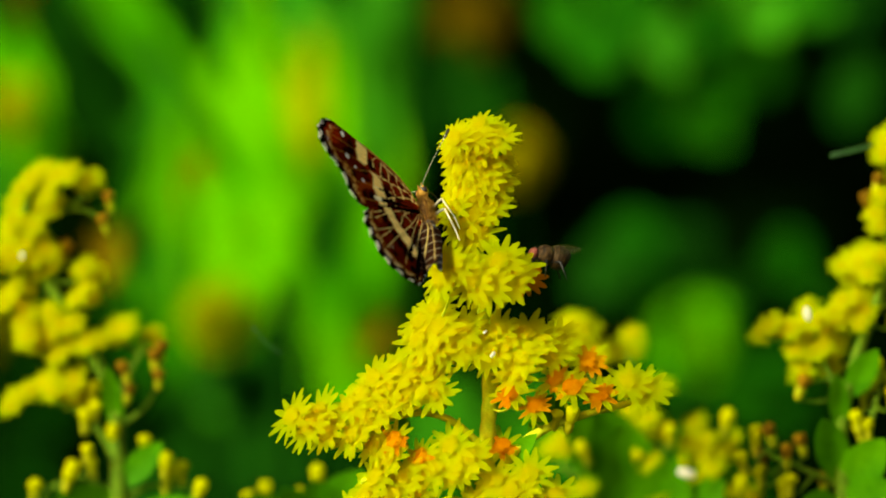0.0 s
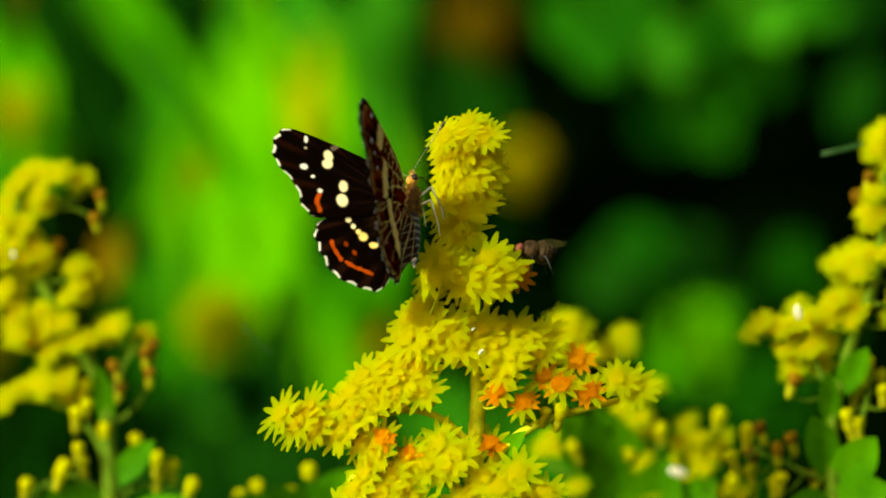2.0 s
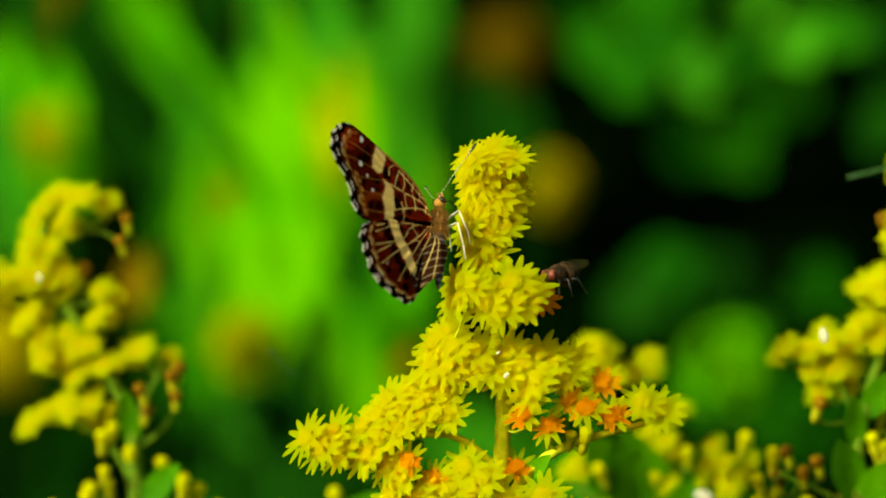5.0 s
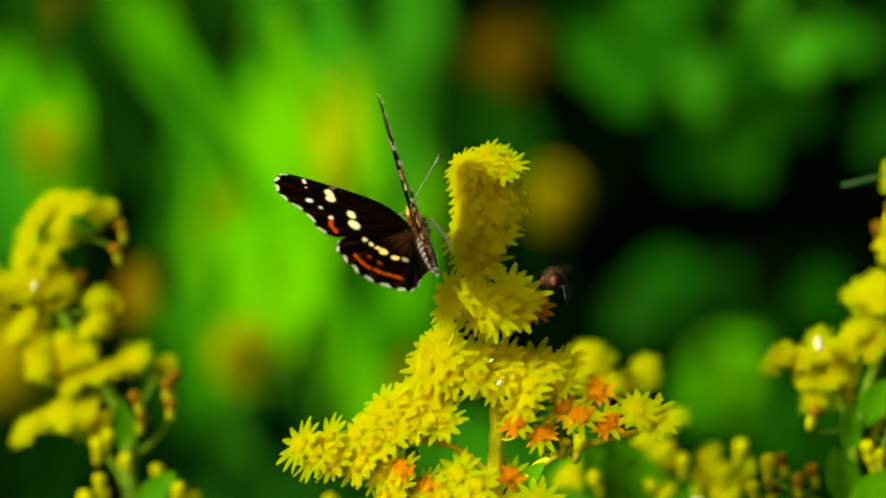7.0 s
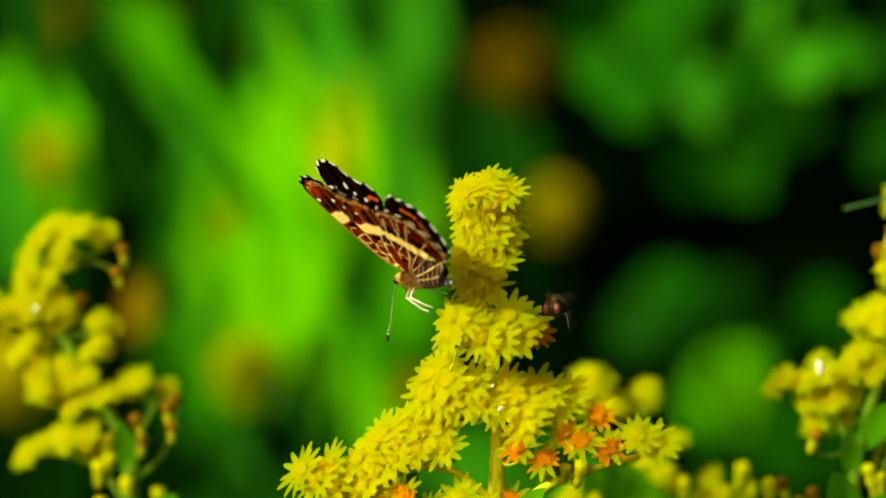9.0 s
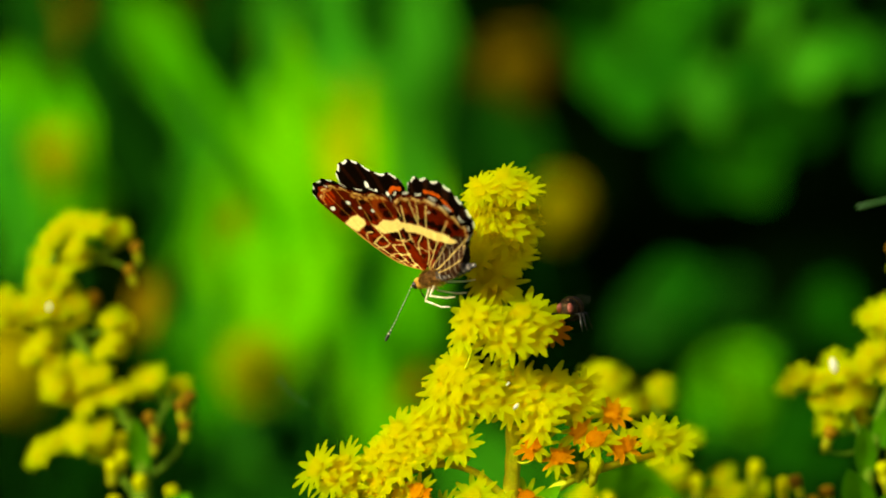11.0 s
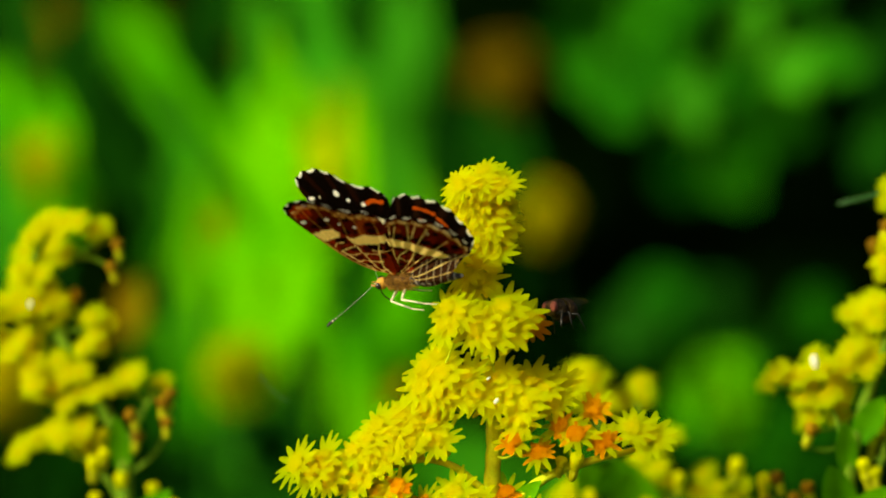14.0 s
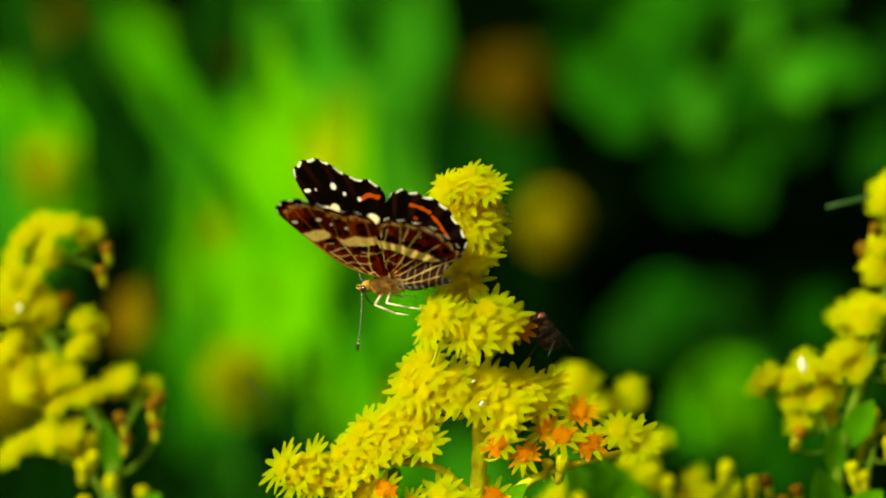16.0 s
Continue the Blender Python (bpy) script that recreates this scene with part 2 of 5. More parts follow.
# ---- setting ----
def make_ground():
    bm = bmesh.new()
    n = 40
    grid = [[bm.verts.new(((i / n - 0.5) * 600 * abs(i / n - 0.5) * 2, (j / n - 0.5) * 600 * abs(j / n - 0.5) * 2, 0.04 * noise.noise(Vector((i * 1.7, j * 1.3, 0))))) for i in range(n + 1)] for j in range(n + 1)]
    for j in range(n):
        for i in range(n):
            bm.faces.new((grid[j][i], grid[j][i + 1], grid[j + 1][i + 1], grid[j + 1][i])).smooth = True
    tagged(new("ground", mesh_of("ground", bm, SOIL)), "dark grassy meadow ground under the flowers", "ground", kind="structure")


def make_hedge():
    """Thicket far behind the flowers: a deep bank of foliage, its shade put into the colour."""
    bm = bmesh.new()
    rng = random.Random(5)
    nx, nz = 60, 24
    grid = [[bm.verts.new((-4 + 8 * i / nx, 1.9 + 0.35 * noise.noise(Vector((i * 0.35, j * 0.4, 3))) + 0.5 * (j / nz) ** 2, -0.1 + 2.9 * j / nz + 0.12 * noise.noise(Vector((i * 0.6, j * 0.2, 9))))) for i in range(nx + 1)] for j in range(nz + 1)]
    for j in range(nz):
        for i in range(nx):
            bm.faces.new((grid[j][i], grid[j][i + 1], grid[j + 1][i + 1], grid[j + 1][i])).smooth = True
    for _ in range(1600):
        c = Vector((rng.uniform(-2.2, 2.2), rng.uniform(1.55, 1.8), rng.uniform(0.0, 2.2)))
        d = Vector((rng.gauss(0, 1), rng.gauss(0, 0.5) - 0.4, rng.gauss(0, 1))).normalized() * rng.uniform(0.03, 0.06)
        s = d.cross(Vector((0, -1, 0.4))).normalized() * d.length * 0.33
        bm.faces.new([bm.verts.new(p) for p in (c - d, c + s, c + d, c - s)])
    tagged(new("hedge", mesh_of("hedge", bm, HEDGE)), "dense green thicket coloured near black as deep shade", "hedge", kind="stuff")


# ---- flowers ----
def ray_mesh(rng, n, length, droop, width, wilted=0.0):
    """A ring of narrow strap petals round a raised disc."""
    bm = bmesh.new()
    for i in range(n + 2):
        low = i >= n
        a = 2 * math.pi * ((i + rng.uniform(-0.25, 0.25)) / n if not low else (i - n + 0.5) / 7)
        ln = length * rng.uniform(0.8, 1.12) * (0.8 if low else 1)
        dr = droop + rng.uniform(-0.2, 0.2) + (0.6 if low else 0)
        tw = rng.uniform(-0.5, 0.5)
        tone = 1 if wilted and rng.random() < wilted else 0
        ln *= 0.75 if tone else 1
        rows = []
        for k, (s, w) in enumerate(((0, 0.7), (0.3, 1.0), (0.55, 0.95), (0.82, 0.68), (1.0, 0.28))):
            r = 0.45 + ln * s
            z = 0.22 * s * (1 - dr * s) + 0.1
            c = Vector((r, 0, z))
            hw = width * w * 0.5
            row = []
            for e, lift in ((-1, 0.1), (0, 0), (1, 0.1)):
                p = c + Vector((0, e * hw, lift * hw * 2 + e * tw * hw * 0.5 * s))
                row.append(bm.verts.new(Matrix.Rotation(a, 3, "Z") @ p * 0.001))
            rows.append(row)
        for p, q in zip(rows, rows[1:]):
            for k in range(2):
                f = bm.faces.new((p[k], q[k], q[k + 1], p[k + 1]))
                f.smooth, f.material_index = True, tone
    return bm


def disc_mesh(rng):
    """Tiny tube florets crowded on the disc."""
    bm = bmesh.new()
    add_blob(bm, (0, 0, 0.0003), (0.00095, 0.00095, 0.00045), None, 10, 6, 0.1)
    for i in range(9):
        a, r = i * 2.4, 0.24 * math.sqrt(i)
        h = 0.75 + rng.uniform(-0.15, 0.15)
        p = Vector((r * math.cos(a), r * math.sin(a), 0.1))
        q = Vector((r * 1.5 * math.cos(a), r * 1.5 * math.sin(a), h))
        add_tube(bm, [p * 0.001, (p + q) * 0.0005, q * 0.001], [0.0001, 0.00013, 0.0002], 5)
    return bm


def calyx_mesh():
    bm = bmesh.new()
    add_tube(bm, [(0, 0, -0.0022), (0, 0, -0.0016), (0, 0, -0.0006), (0, 0, 0.0002)], [0.00022, 0.0006, 0.00068, 0.0005], 8)
    return bm


def bud_mesh(rng, long):
    bm = bmesh.new()
    add_tube(bm, [(0, 0, -0.0006), (0, 0, 0.0002), (0, 0, 0.001 * long), (0, 0, 0.0015 * long), (0, 0, 0.0018 * long)], [0.0004, 0.00085, 0.00105, 0.00095, 0.00045], 8)
    return bm


flower_rng = random.Random(11)
RAYS = [mesh_of("ray_florets", ray_mesh(flower_rng, flower_rng.choice((12, 13, 14)), flower_rng.uniform(2.1, 2.5), d, flower_rng.uniform(0.68, 0.8)), RAY) for d in (0.4, 0.7, 1.0, 1.3, 0.2, 0.9)]
OLD_RAYS = [mesh_of("ray_florets", ray_mesh(flower_rng, 12, 2.1, d, 0.62, w), RAY, FADED) for d, w in ((0.6, 0.45), (1.2, 0.7), (0.9, 0.3))]
DISCS = [mesh_of("disc", disc_mesh(flower_rng), DISC) for _ in range(3)]
OLD_DISCS = [mesh_of("disc", disc_mesh(flower_rng), FADED)]
CUPS = [mesh_of("calyx", calyx_mesh(), CALYX)]
BUDS = [mesh_of("bud", bud_mesh(flower_rng, l), BUD) for l in (0.8, 1.0, 1.35)]
OLD_BUDS = [mesh_of("bud", bud_mesh(flower_rng, l), DULL) for l in (0.8, 1.1)]
BUDCUPS = [mesh_of("calyx", calyx_mesh(), CALYX)]
for me in RAYS + OLD_RAYS + DISCS + OLD_DISCS:
    soften(me, 0.06)


def put_head(plant, where, normal, rng, size=1.0, old=False):
    m = facing(where, Vector(normal).normalized() * 0.65 + to_sun * 0.7, rng.uniform(0, 360), size)
    head = hang("flower_head", rng.choice(OLD_RAYS if old else RAYS), plant, m, "withered orange flower head" if old else "")
    hang("disc", rng.choice(OLD_DISCS if old else DISCS), head, m)
    hang("calyx", CUPS[0], head, m)


def put_bud(plant, where, normal, rng, size=1.0, old=False):
    m = facing(where, normal, rng.uniform(0, 360), size)
    bud = hang("bud", rng.choice(OLD_BUDS if old else BUDS), plant, m)
    hang("calyx", BUDCUPS[0], bud, m)


def spaced(spots, gap):
    """The spots that keep the gap to those before them."""
    kept = []
    for p in spots:
        if all(math.hypot(p[0] - q[0], p[1] - q[1]) >= gap for q in kept):
            kept.append(p)
    return kept


class Plant:
    """A goldenrod: stem and branches first, then heads, each on a stalk from the nearest branch."""

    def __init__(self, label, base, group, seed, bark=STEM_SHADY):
        self.ob = thing("goldenrod", base, label, "flower", group)
        self.base = Vector(base)
        self.rng = random.Random(seed)
        self.lines = []
        self.bark = bark

    def branch(self, ctrl, r0, r1, name="branch", n=14, sides=8):
        pts = spline(ctrl, n)
        bm = bmesh.new()
        add_tube(bm, [p - self.base for p in pts], [(r0 + (r1 - r0) * i / n) * (1 + 0.08 * math.sin(i * 2.1)) for i in range(n + 1)], sides)
        part(name, bm, self.bark, self.ob)
        self.lines += pts

    def root(self, p):
        """The nearest branch point that lies lower than p."""
        best = min(self.lines, key=lambda q: (q - p).length + 1.6 * max(0, q.z - p.z + 0.001))
        return best

    def stalk(self, p, normal, r=0.00018):
        q = self.root(p)
        n = Vector(normal).normalized()
        if (p - q).length < 0.0012:
            return
        bm = bmesh.new()
        foot = p - n * 0.002
        add_tube(bm, [x - self.base for x in spline([q, q.lerp(foot, 0.5) + Vector((0, 0, -0.12 * (foot - q).length)), foot], 5)], r, 5)
        part("stalk", bm, self.bark, self.ob)

    def head(self, p, normal, size=1.0, old=False, stalk=True):
        if stalk:
            self.stalk(p, normal)
        put_head(self.ob, p, normal, self.rng, size, old)

    def bud(self, p, normal, size=1.0, old=False):
        self.stalk(p, normal, 0.00022)
        put_bud(self.ob, p, normal, self.rng, size, old)

    def pale(self, p, size, tilt=0.0):
        """A nearly white blob added on the heads in place of a glint."""
        bm = bmesh.new()
        add_blob(bm, p - self.base, Vector((size * 0.5, size * 0.25, size)), Matrix.Rotation(tilt, 4, "Y"), 8, 6, 0.1)
        part("white_glint", bm, WHITE_GLINT, self.ob, "whitish blob standing in for a glint")

    def leaf(self, p, q, width, curl=0.2):
        leaf_part(self.ob, p, q, width, LEAF, curl)


def leaf_part(owner, p, q, width, mat, curl=0.2, bow=0.0, name="leaf", face=(0, -1, 0.25)):
    """A lance-shaped leaf with a sunk midrib, from p to its tip q, its face turned along face."""
    p, q = Vector(p), Vector(q)
    d = q - p
    side = d.cross(Vector(face)).normalized()
    up = side.cross(d).normalized()
    bm = bmesh.new()
    rows = []
    n = 10
    for i in range(n + 1):
        s = i / n
        w = width * 0.5 * (math.sin(math.pi * min(1, s * 0.93 + 0.07)) ** 0.75)
        c = p + d * s + up * (curl * d.length * s * s) + side * (bow * d.length * math.sin(math.pi * s))
        rows.append([bm.verts.new(c + side * (e * w) + up * (abs(e) * w * 0.25 + 0.03 * w * math.sin(i * 2.3 + e))) for e in (-1, -0.5, 0, 0.5, 1)])
    for a, b in zip(rows, rows[1:]):
        for k in range(4):
            bm.faces.new((a[k], a[k + 1], b[k + 1], b[k])).smooth = True
    m = base_of(owner).inverted()
    for v in bm.verts:
        v.co = m @ v.co
    return part(name, bm, mat, owner)


def make_main_goldenrod():
    pl = Plant("tall goldenrod in full yellow bloom with some withered orange heads", at(862, 441, 0) - Vector((0, 0, TALL)), "goldenrods", 21, STEM)
    rng = pl.rng
    s = lambda *p: [at(x, y, d / 1000) for x, y, d in p]
    pl.branch([pl.base] + s((870, 2500, 0), (866, 1400, 0), (862, 900, 0), (863, 780, 0), (866, 690, 0), (857, 580, 0), (851, 490, 0), (843, 390, 0), (843, 240, 0)), 0.0016, 0.0005, "stem", 60, 10)
    pl.branch(s((862, 800, 0), (825, 765, -1), (785, 738, -1), (730, 732, -2), (620, 757, -3), (500, 752, -3)), 0.0006, 0.0003)
    pl.branch(s((862, 905, 0), (790, 845, -2), (700, 850, -4), (640, 850, -5)), 0.0006, 0.0003)
    pl.branch(s((874, 850, 0), (920, 790, -1), (980, 752, -2), (1060, 727, -2), (1118, 712, -1), (1150, 690, -1)), 0.0008, 0.0003)
    pl.branch(s((857, 590, 0), (885, 545, -1), (915, 515, -2), (938, 497, -2)), 0.0004, 0.0002)
    pl.branch(s((860, 640, 0), (810, 610, -2), (760, 595, -3)), 0.0005, 0.0002)
    pl.branch(s((866, 690, 0), (905, 650, -2), (950, 625, -3)), 0.0005, 0.0002)
    pl.branch(s((864, 900, 0), (900, 880, -4), (960, 865, -6)), 0.0005, 0.0002)
    # dense top spike
    for i in range(66):
        a = i * 2.39996
        h = (i + 0.5) / 66
        r = (28 + 6 * min(1, h * 2.6)) * rng.uniform(0.94, 1.05) * (1.0 if i % 5 else 0.7)
        x, y = 838 + r * math.cos(a) + 7 * min(1, h * 2), 366 - 117 * h + rng.uniform(-6, 6)
        depth = r * math.sin(a) * U * 0.8
        n = Vector((math.cos(a), math.sin(a) * 0.9 - 0.25, 0.3 + 1.2 * max(0, h - 0.8) / 0.2))
        pl.head(at(x, y, depth), n, rng.uniform(1.05, 1.3), stalk=False)
    for x, y, d, nx in ((804, 240, -2, -0.7), (818, 238, 0, -0.2), (850, 222, -1, 0.1), (868, 234, 1, 0.3), (884, 246, -2, 0.7), (842, 246, -3, 0.0), (810, 252, -3, -0.5), (876, 254, -3, 0.4)):
        pl.head(at(x, y, d / 1000), (nx, -0.6, 0.9), rng.uniform(0.95, 1.15), stalk=False)
    # loose heads below the spike: grid place and depth in mm
    middle = [(806, 372, -3), (839, 386, -3), (866, 372, -2), (822, 400, -3), (848, 416, -3), (829, 432, -3), (789, 466, -8), (812, 474, -9), (886, 464, -8), (912, 478, -7), (930, 494, -4), (838, 500, -9), (866, 512, -9), (784, 494, -8), (896, 500, -8)]
    for x, y, d in middle:
        n = Vector(((x - 850) / 70, -0.8, 0.45 - (y - 440) / 200))
        pl.head(at(x, y, d / 1000), n + Vector((rng.uniform(-0.3, 0.3), 0, rng.uniform(-0.3, 0.3))), 1.5 if x == 789 else rng.uniform(1.1, 1.3) if y < 450 else rng.uniform(1.25, 1.45), old=(x, y) == (930, 494))
    left = [(772, 548, -3), (800, 556, -4), (745, 572, -3), (780, 580, -5), (820, 585, -5), (742, 606, -4), (770, 618, -5), (800, 622, -5), (838, 622, -5), (850, 648, -5), (745, 640, -3), (765, 665, -4),
            (705, 660, -3), (735, 672, -4), (690, 690, -4), (720, 705, -5), (770, 700, -5), (665, 672, -3), (645, 700, -4), (680, 722, -5), (620, 720, -4), (652, 742, -5), (600, 742, -4), (628, 772, -5), (570, 730, -3), (580, 768, -4), (545, 722, -3), (550, 758, -4), (520, 740, -3), (500, 752, -3)]
    for x, y, d in spaced(left, 30):
        n = Vector(((x - 800) / 260, -0.75, 0.75))
        pl.head(at(x, y, d / 1000), n + Vector((rng.uniform(-0.3, 0.3), 0, rng.uniform(-0.25, 0.25))), rng.uniform(1.25, 1.5), old=False)
    right = [(880, 590, -4), (905, 612, -5), (932, 592, -4), (870, 628, -5), (895, 640, -5), (925, 635, -6), (958, 605, -4), (950, 645, -6), (915, 665, -6), (975, 630, -4), (990, 600, -2), (940, 672, -6),
             (905, 700, -5), (948, 722, -5), (930, 742, -5), (985, 672, -4), (1012, 688, -5), (1042, 640, -2), (1060, 700, -4), (1084, 690, -4), (1040, 680, -4), (1112, 678, -3), (1138, 668, -3), (1090, 668, -3), (1140, 690, -2)]
    gone = ((905, 700), (948, 722), (985, 672), (1012, 688), (1042, 640), (1060, 700), (1084, 690))
    for x, y, d in spaced(right, 29):
        n = Vector(((x - 900) / 260, -0.75, 0.65))
        pl.head(at(x, y, d / 1000), n + Vector((rng.uniform(-0.3, 0.3), 0, rng.uniform(-0.3, 0.25))), rng.uniform(1.22, 1.45), old=(x, y) in gone)
    low = [(800, 792, -5), (832, 812, -6), (772, 830, -6), (745, 812, -5), (812, 838, -6), (890, 792, -1), (880, 852, -6), (905, 872, -7), (938, 842, -6), (962, 856, -6), (985, 880, -6), (925, 888, -7), (665, 790, -5), (700, 780, -6), (640, 800, -4), (690, 815, -6), (670, 845, -6), (720, 845, -6), (650, 875, -6), (700, 880, -7), (740, 870, -6), (845, 895, -6), (955, 905, -6), (680, 910, -7), (625, 905, -6), (760, 905, -7)]
    for x, y, d in spaced(low, 28):
        n = Vector(((x - 820) / 260, -0.85, 0.55))
        pl.head(at(x, y, d / 1000), n + Vector((rng.uniform(-0.3, 0.3), 0, rng.uniform(-0.25, 0.25))), rng.uniform(1.2, 1.4), old=(x, y) in ((745, 812), (890, 792), (700, 780)))
    pl.bud(at(1010, 745, -0.003), (0.2, -0.3, 0.9), 0.9)
    pl.bud(at(985, 740, -0.003), (0.2, -0.4, 0.9), 0.8)
    for x0, y0, x1, y1, w in ((870, 842, 960, 765, 0.0028), (864, 900, 760, 930, 0.004), (700, 742, 665, 700, 0.0025), (640, 770, 690, 800, 0.003), (720, 742, 690, 800, 0.0025), (975, 755, 1000, 700, 0.003), (940, 775, 985, 690, 0.003), (862, 880, 820, 830, 0.003), (864, 880, 930, 840, 0.003), (700, 850, 640, 890, 0.004), (862, 1000, 980, 960, 0.006), (862, 1080, 720, 1040, 0.006)):
        pl.leaf(at(x0, y0, 0.001), at(x1, y1, -0.002), w)
    for x, y, size, tilt in ((872, 628, 0.0005, 0.7), (858, 588, 0.0003, 0.9)):
        pl.pale(at(x, y, -0.0085), size, tilt)
    return pl.ob


def make_side_goldenrods():
    # beside the main one, with a nodding top
    d = 0.045
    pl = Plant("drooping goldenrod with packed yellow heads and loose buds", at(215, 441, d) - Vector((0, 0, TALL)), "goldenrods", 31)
    rng = pl.rng
    s = lambda *p: [at(x, y, d) for x, y in p]
    pl.branch([pl.base] + s((225, 2500), (215, 1300), (212, 900), (205, 780), (200, 700), (140, 590), (70, 470), (45, 380), (75, 325), (120, 312)), 0.0017, 0.0004, "stem", 60, 9)
    pl.branch(s((208, 820), (160, 745), (90, 710), (20, 715)), 0.0005, 0.0003)
    pl.branch(s((206, 720), (235, 650), (265, 600)), 0.0005, 0.0003)
    pl.branch(s((206, 760), (265, 710), (290, 630)), 0.0004, 0.0002)
    pl.branch(s((212, 890), (150, 845), (90, 860)), 0.0005, 0.0002)
    pl.branch(s((212, 890), (270, 860), (340, 865)), 0.0005, 0.0002)
    pl.branch(s((70, 470), (110, 500), (150, 490), (165, 480)), 0.0004, 0.0002)
    pl.branch(s((62, 400), (105, 372), (145, 352), (170, 335)), 0.0003, 0.0002)
    pl.branch(s((110, 372), (150, 372), (184, 392)), 0.0003, 0.0002)
    top = [(124, 309), (101, 307), (76, 304), (56, 314), (86, 324), (38, 334), (61, 339), (84, 347), (26, 361), (51, 364), (76, 367), (94, 364), (21, 389), (46, 387), (16, 409), (36, 409), (61, 401), (66, 424), (41, 434), (76, 439), (16, 441), (-14, 449), (-4, 464), (26, 461), (56, 459), (86, 449), (91, 469), (71, 481), (41, 481), (-24, 474), (-44, 439), (-49, 469), (51, 504), (26, 509), (11, 524), (6, 539), (41, 529), (46, 549), (41, 569), (56, 584), (166, 327), (156, 319), (148, 475), (152, 509), (164, 525), (136, 529), (170, 489)]
    mid = [(46, 599), (66, 609), (86, 594), (106, 574), (131, 574), (116, 599), (96, 619), (124, 611), (86, 553), (101, 631), (76, 577), (154, 607), (178, 601), (206, 581), (224, 579), (214, 597), (269, 593), (28, 704), (18, 719), (51, 691), (76, 677), (94, 669), (91, 691), (131, 671), (126, 689), (138, 709)]
    for x, y in top + mid:
        pl.head(at(x, y, d + rng.uniform(-0.003, 0.003)), (rng.uniform(-0.25, 0.25), -0.8, 0.5 + rng.uniform(-0.2, 0.2)), rng.uniform(0.8, 0.94))
    for x, y, old in ((194, 354, 1), (184, 394, 1), (286, 619, 1), (281, 669, 1), (221, 659, 1), (228, 694, 1), (114, 449, 1), (274, 634, 1), (164, 704, 0), (169, 724, 0), (151, 744, 0), (203, 779, 0), (201, 794, 0), (154, 802, 0), (161, 827, 0), (126, 837, 0), (121, 849, 0), (256, 786, 0), (293, 827, 0), (321, 835, 0), (296, 849, 0), (61, 869, 0), (351, 874, 0)):
        pl.bud(at(x, y, d + rng.uniform(-0.004, 0.002)), (rng.uniform(-0.4, 0.4), -0.3, 1), rng.uniform(0.85, 1.1), bool(old))
    for x0, y0, x1, y1, w in ((206, 760, 190, 640, 0.003), (210, 860, 300, 780, 0.004), (212, 900, 80, 900, 0.007), (213, 960, 380, 900, 0.008)):
        pl.leaf(at(x0, y0, d), at(x1, y1, d - 0.003), w)
    pl.pale(at(39, 453, d - 0.007), 0.0006)

    d = 0.032
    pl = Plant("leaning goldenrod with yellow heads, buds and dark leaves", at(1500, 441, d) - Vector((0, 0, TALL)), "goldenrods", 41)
    rng = pl.rng
    pl.branch([pl.base] + [at(x, y, d) for x, y in ((1520, 2500), (1498, 1300), (1492, 900), (1488, 760), (1520, 620), (1570, 480), (1580, 350), (1590, 240))], 0.0017, 0.0004, "stem", 60, 9)
    pl.branch([at(x, y, d) for x, y in ((1489, 780), (1478, 690), (1440, 620), (1350, 595))], 0.0005, 0.0003)
    pl.branch([at(x, y, d) for x, y in ((1492, 860), (1420, 830), (1350, 800))], 0.0005, 0.0002)
    pl.branch([at(x, y, d) for x, y in ((1492, 840), (1530, 790), (1555, 690))], 0.0006, 0.0003)
    for x, y in ((1578, 252), (1563, 272), (1593, 282), (1563, 242), (1583, 232), (1578, 322), (1563, 347), (1548, 380), (1578, 377), (1558, 397), (1588, 402), (1598, 347), (1488, 470), (1508, 457), (1533, 442), (1523, 467), (1548, 457), (1508, 492), (1538, 487), (1563, 450), (1493, 532), (1518, 527), (1543, 532), (1478, 552), (1508, 552), (1533, 552), (1523, 572), (1488, 567), (1428, 547), (1423, 572), (1448, 567), (1463, 587), (1403, 582), (1383, 577), (1363, 574), (1348, 592), (1413, 594), (1438, 602), (1458, 614), (1443, 620), (1408, 620), (1418, 642), (1420, 660), (1480, 610), (1468, 647), (1593, 452), (1608, 522), (1598, 562), (1618, 482), (1628, 432)):
        pl.head(at(x, y, d + rng.uniform(-0.003, 0.003)), (rng.uniform(-0.25, 0.25), -0.8, 0.5 + rng.uniform(-0.2, 0.2)), rng.uniform(0.76, 0.9))
    for x, y, old in ((1420, 682, 1), (1538, 364, 1), (1553, 322, 1), (1530, 704, 0), (1553, 652, 0), (1546, 670, 0), (1578, 677, 0), (1580, 702, 0), (1518, 747, 0), (1523, 767, 0), (1536, 760, 0), (1500, 870, 0), (1338, 782, 0), (1363, 767, 1), (1418, 785, 1), (1393, 807, 1), (1348, 817, 1), (1313, 817, 0), (1343, 842, 0), (1388, 867, 0), (1398, 857, 0), (1458, 852, 1), (1478, 642, 0)):
        pl.bud(at(x, y, d + rng.uniform(-0.003, 0.003)), (rng.uniform(-0.4, 0.4), -0.3, 1), rng.uniform(0.85, 1.1), bool(old))
    for x0, y0, x1, y1, w in ((1490, 850, 1445, 730, 0.005), (1492, 870, 1575, 770, 0.006), (1490, 760, 1475, 650, 0.003), (1492, 920, 1400, 890, 0.006), (1493, 920, 1600, 860, 0.008), (1500, 700, 1560, 610, 0.004)):
        pl.leaf(at(x0, y0, d), at(x1, y1, d - 0.004), w)
    pl.pale(at(1429, 556, d - 0.006), 0.0011, -0.2)

    d = 0.055
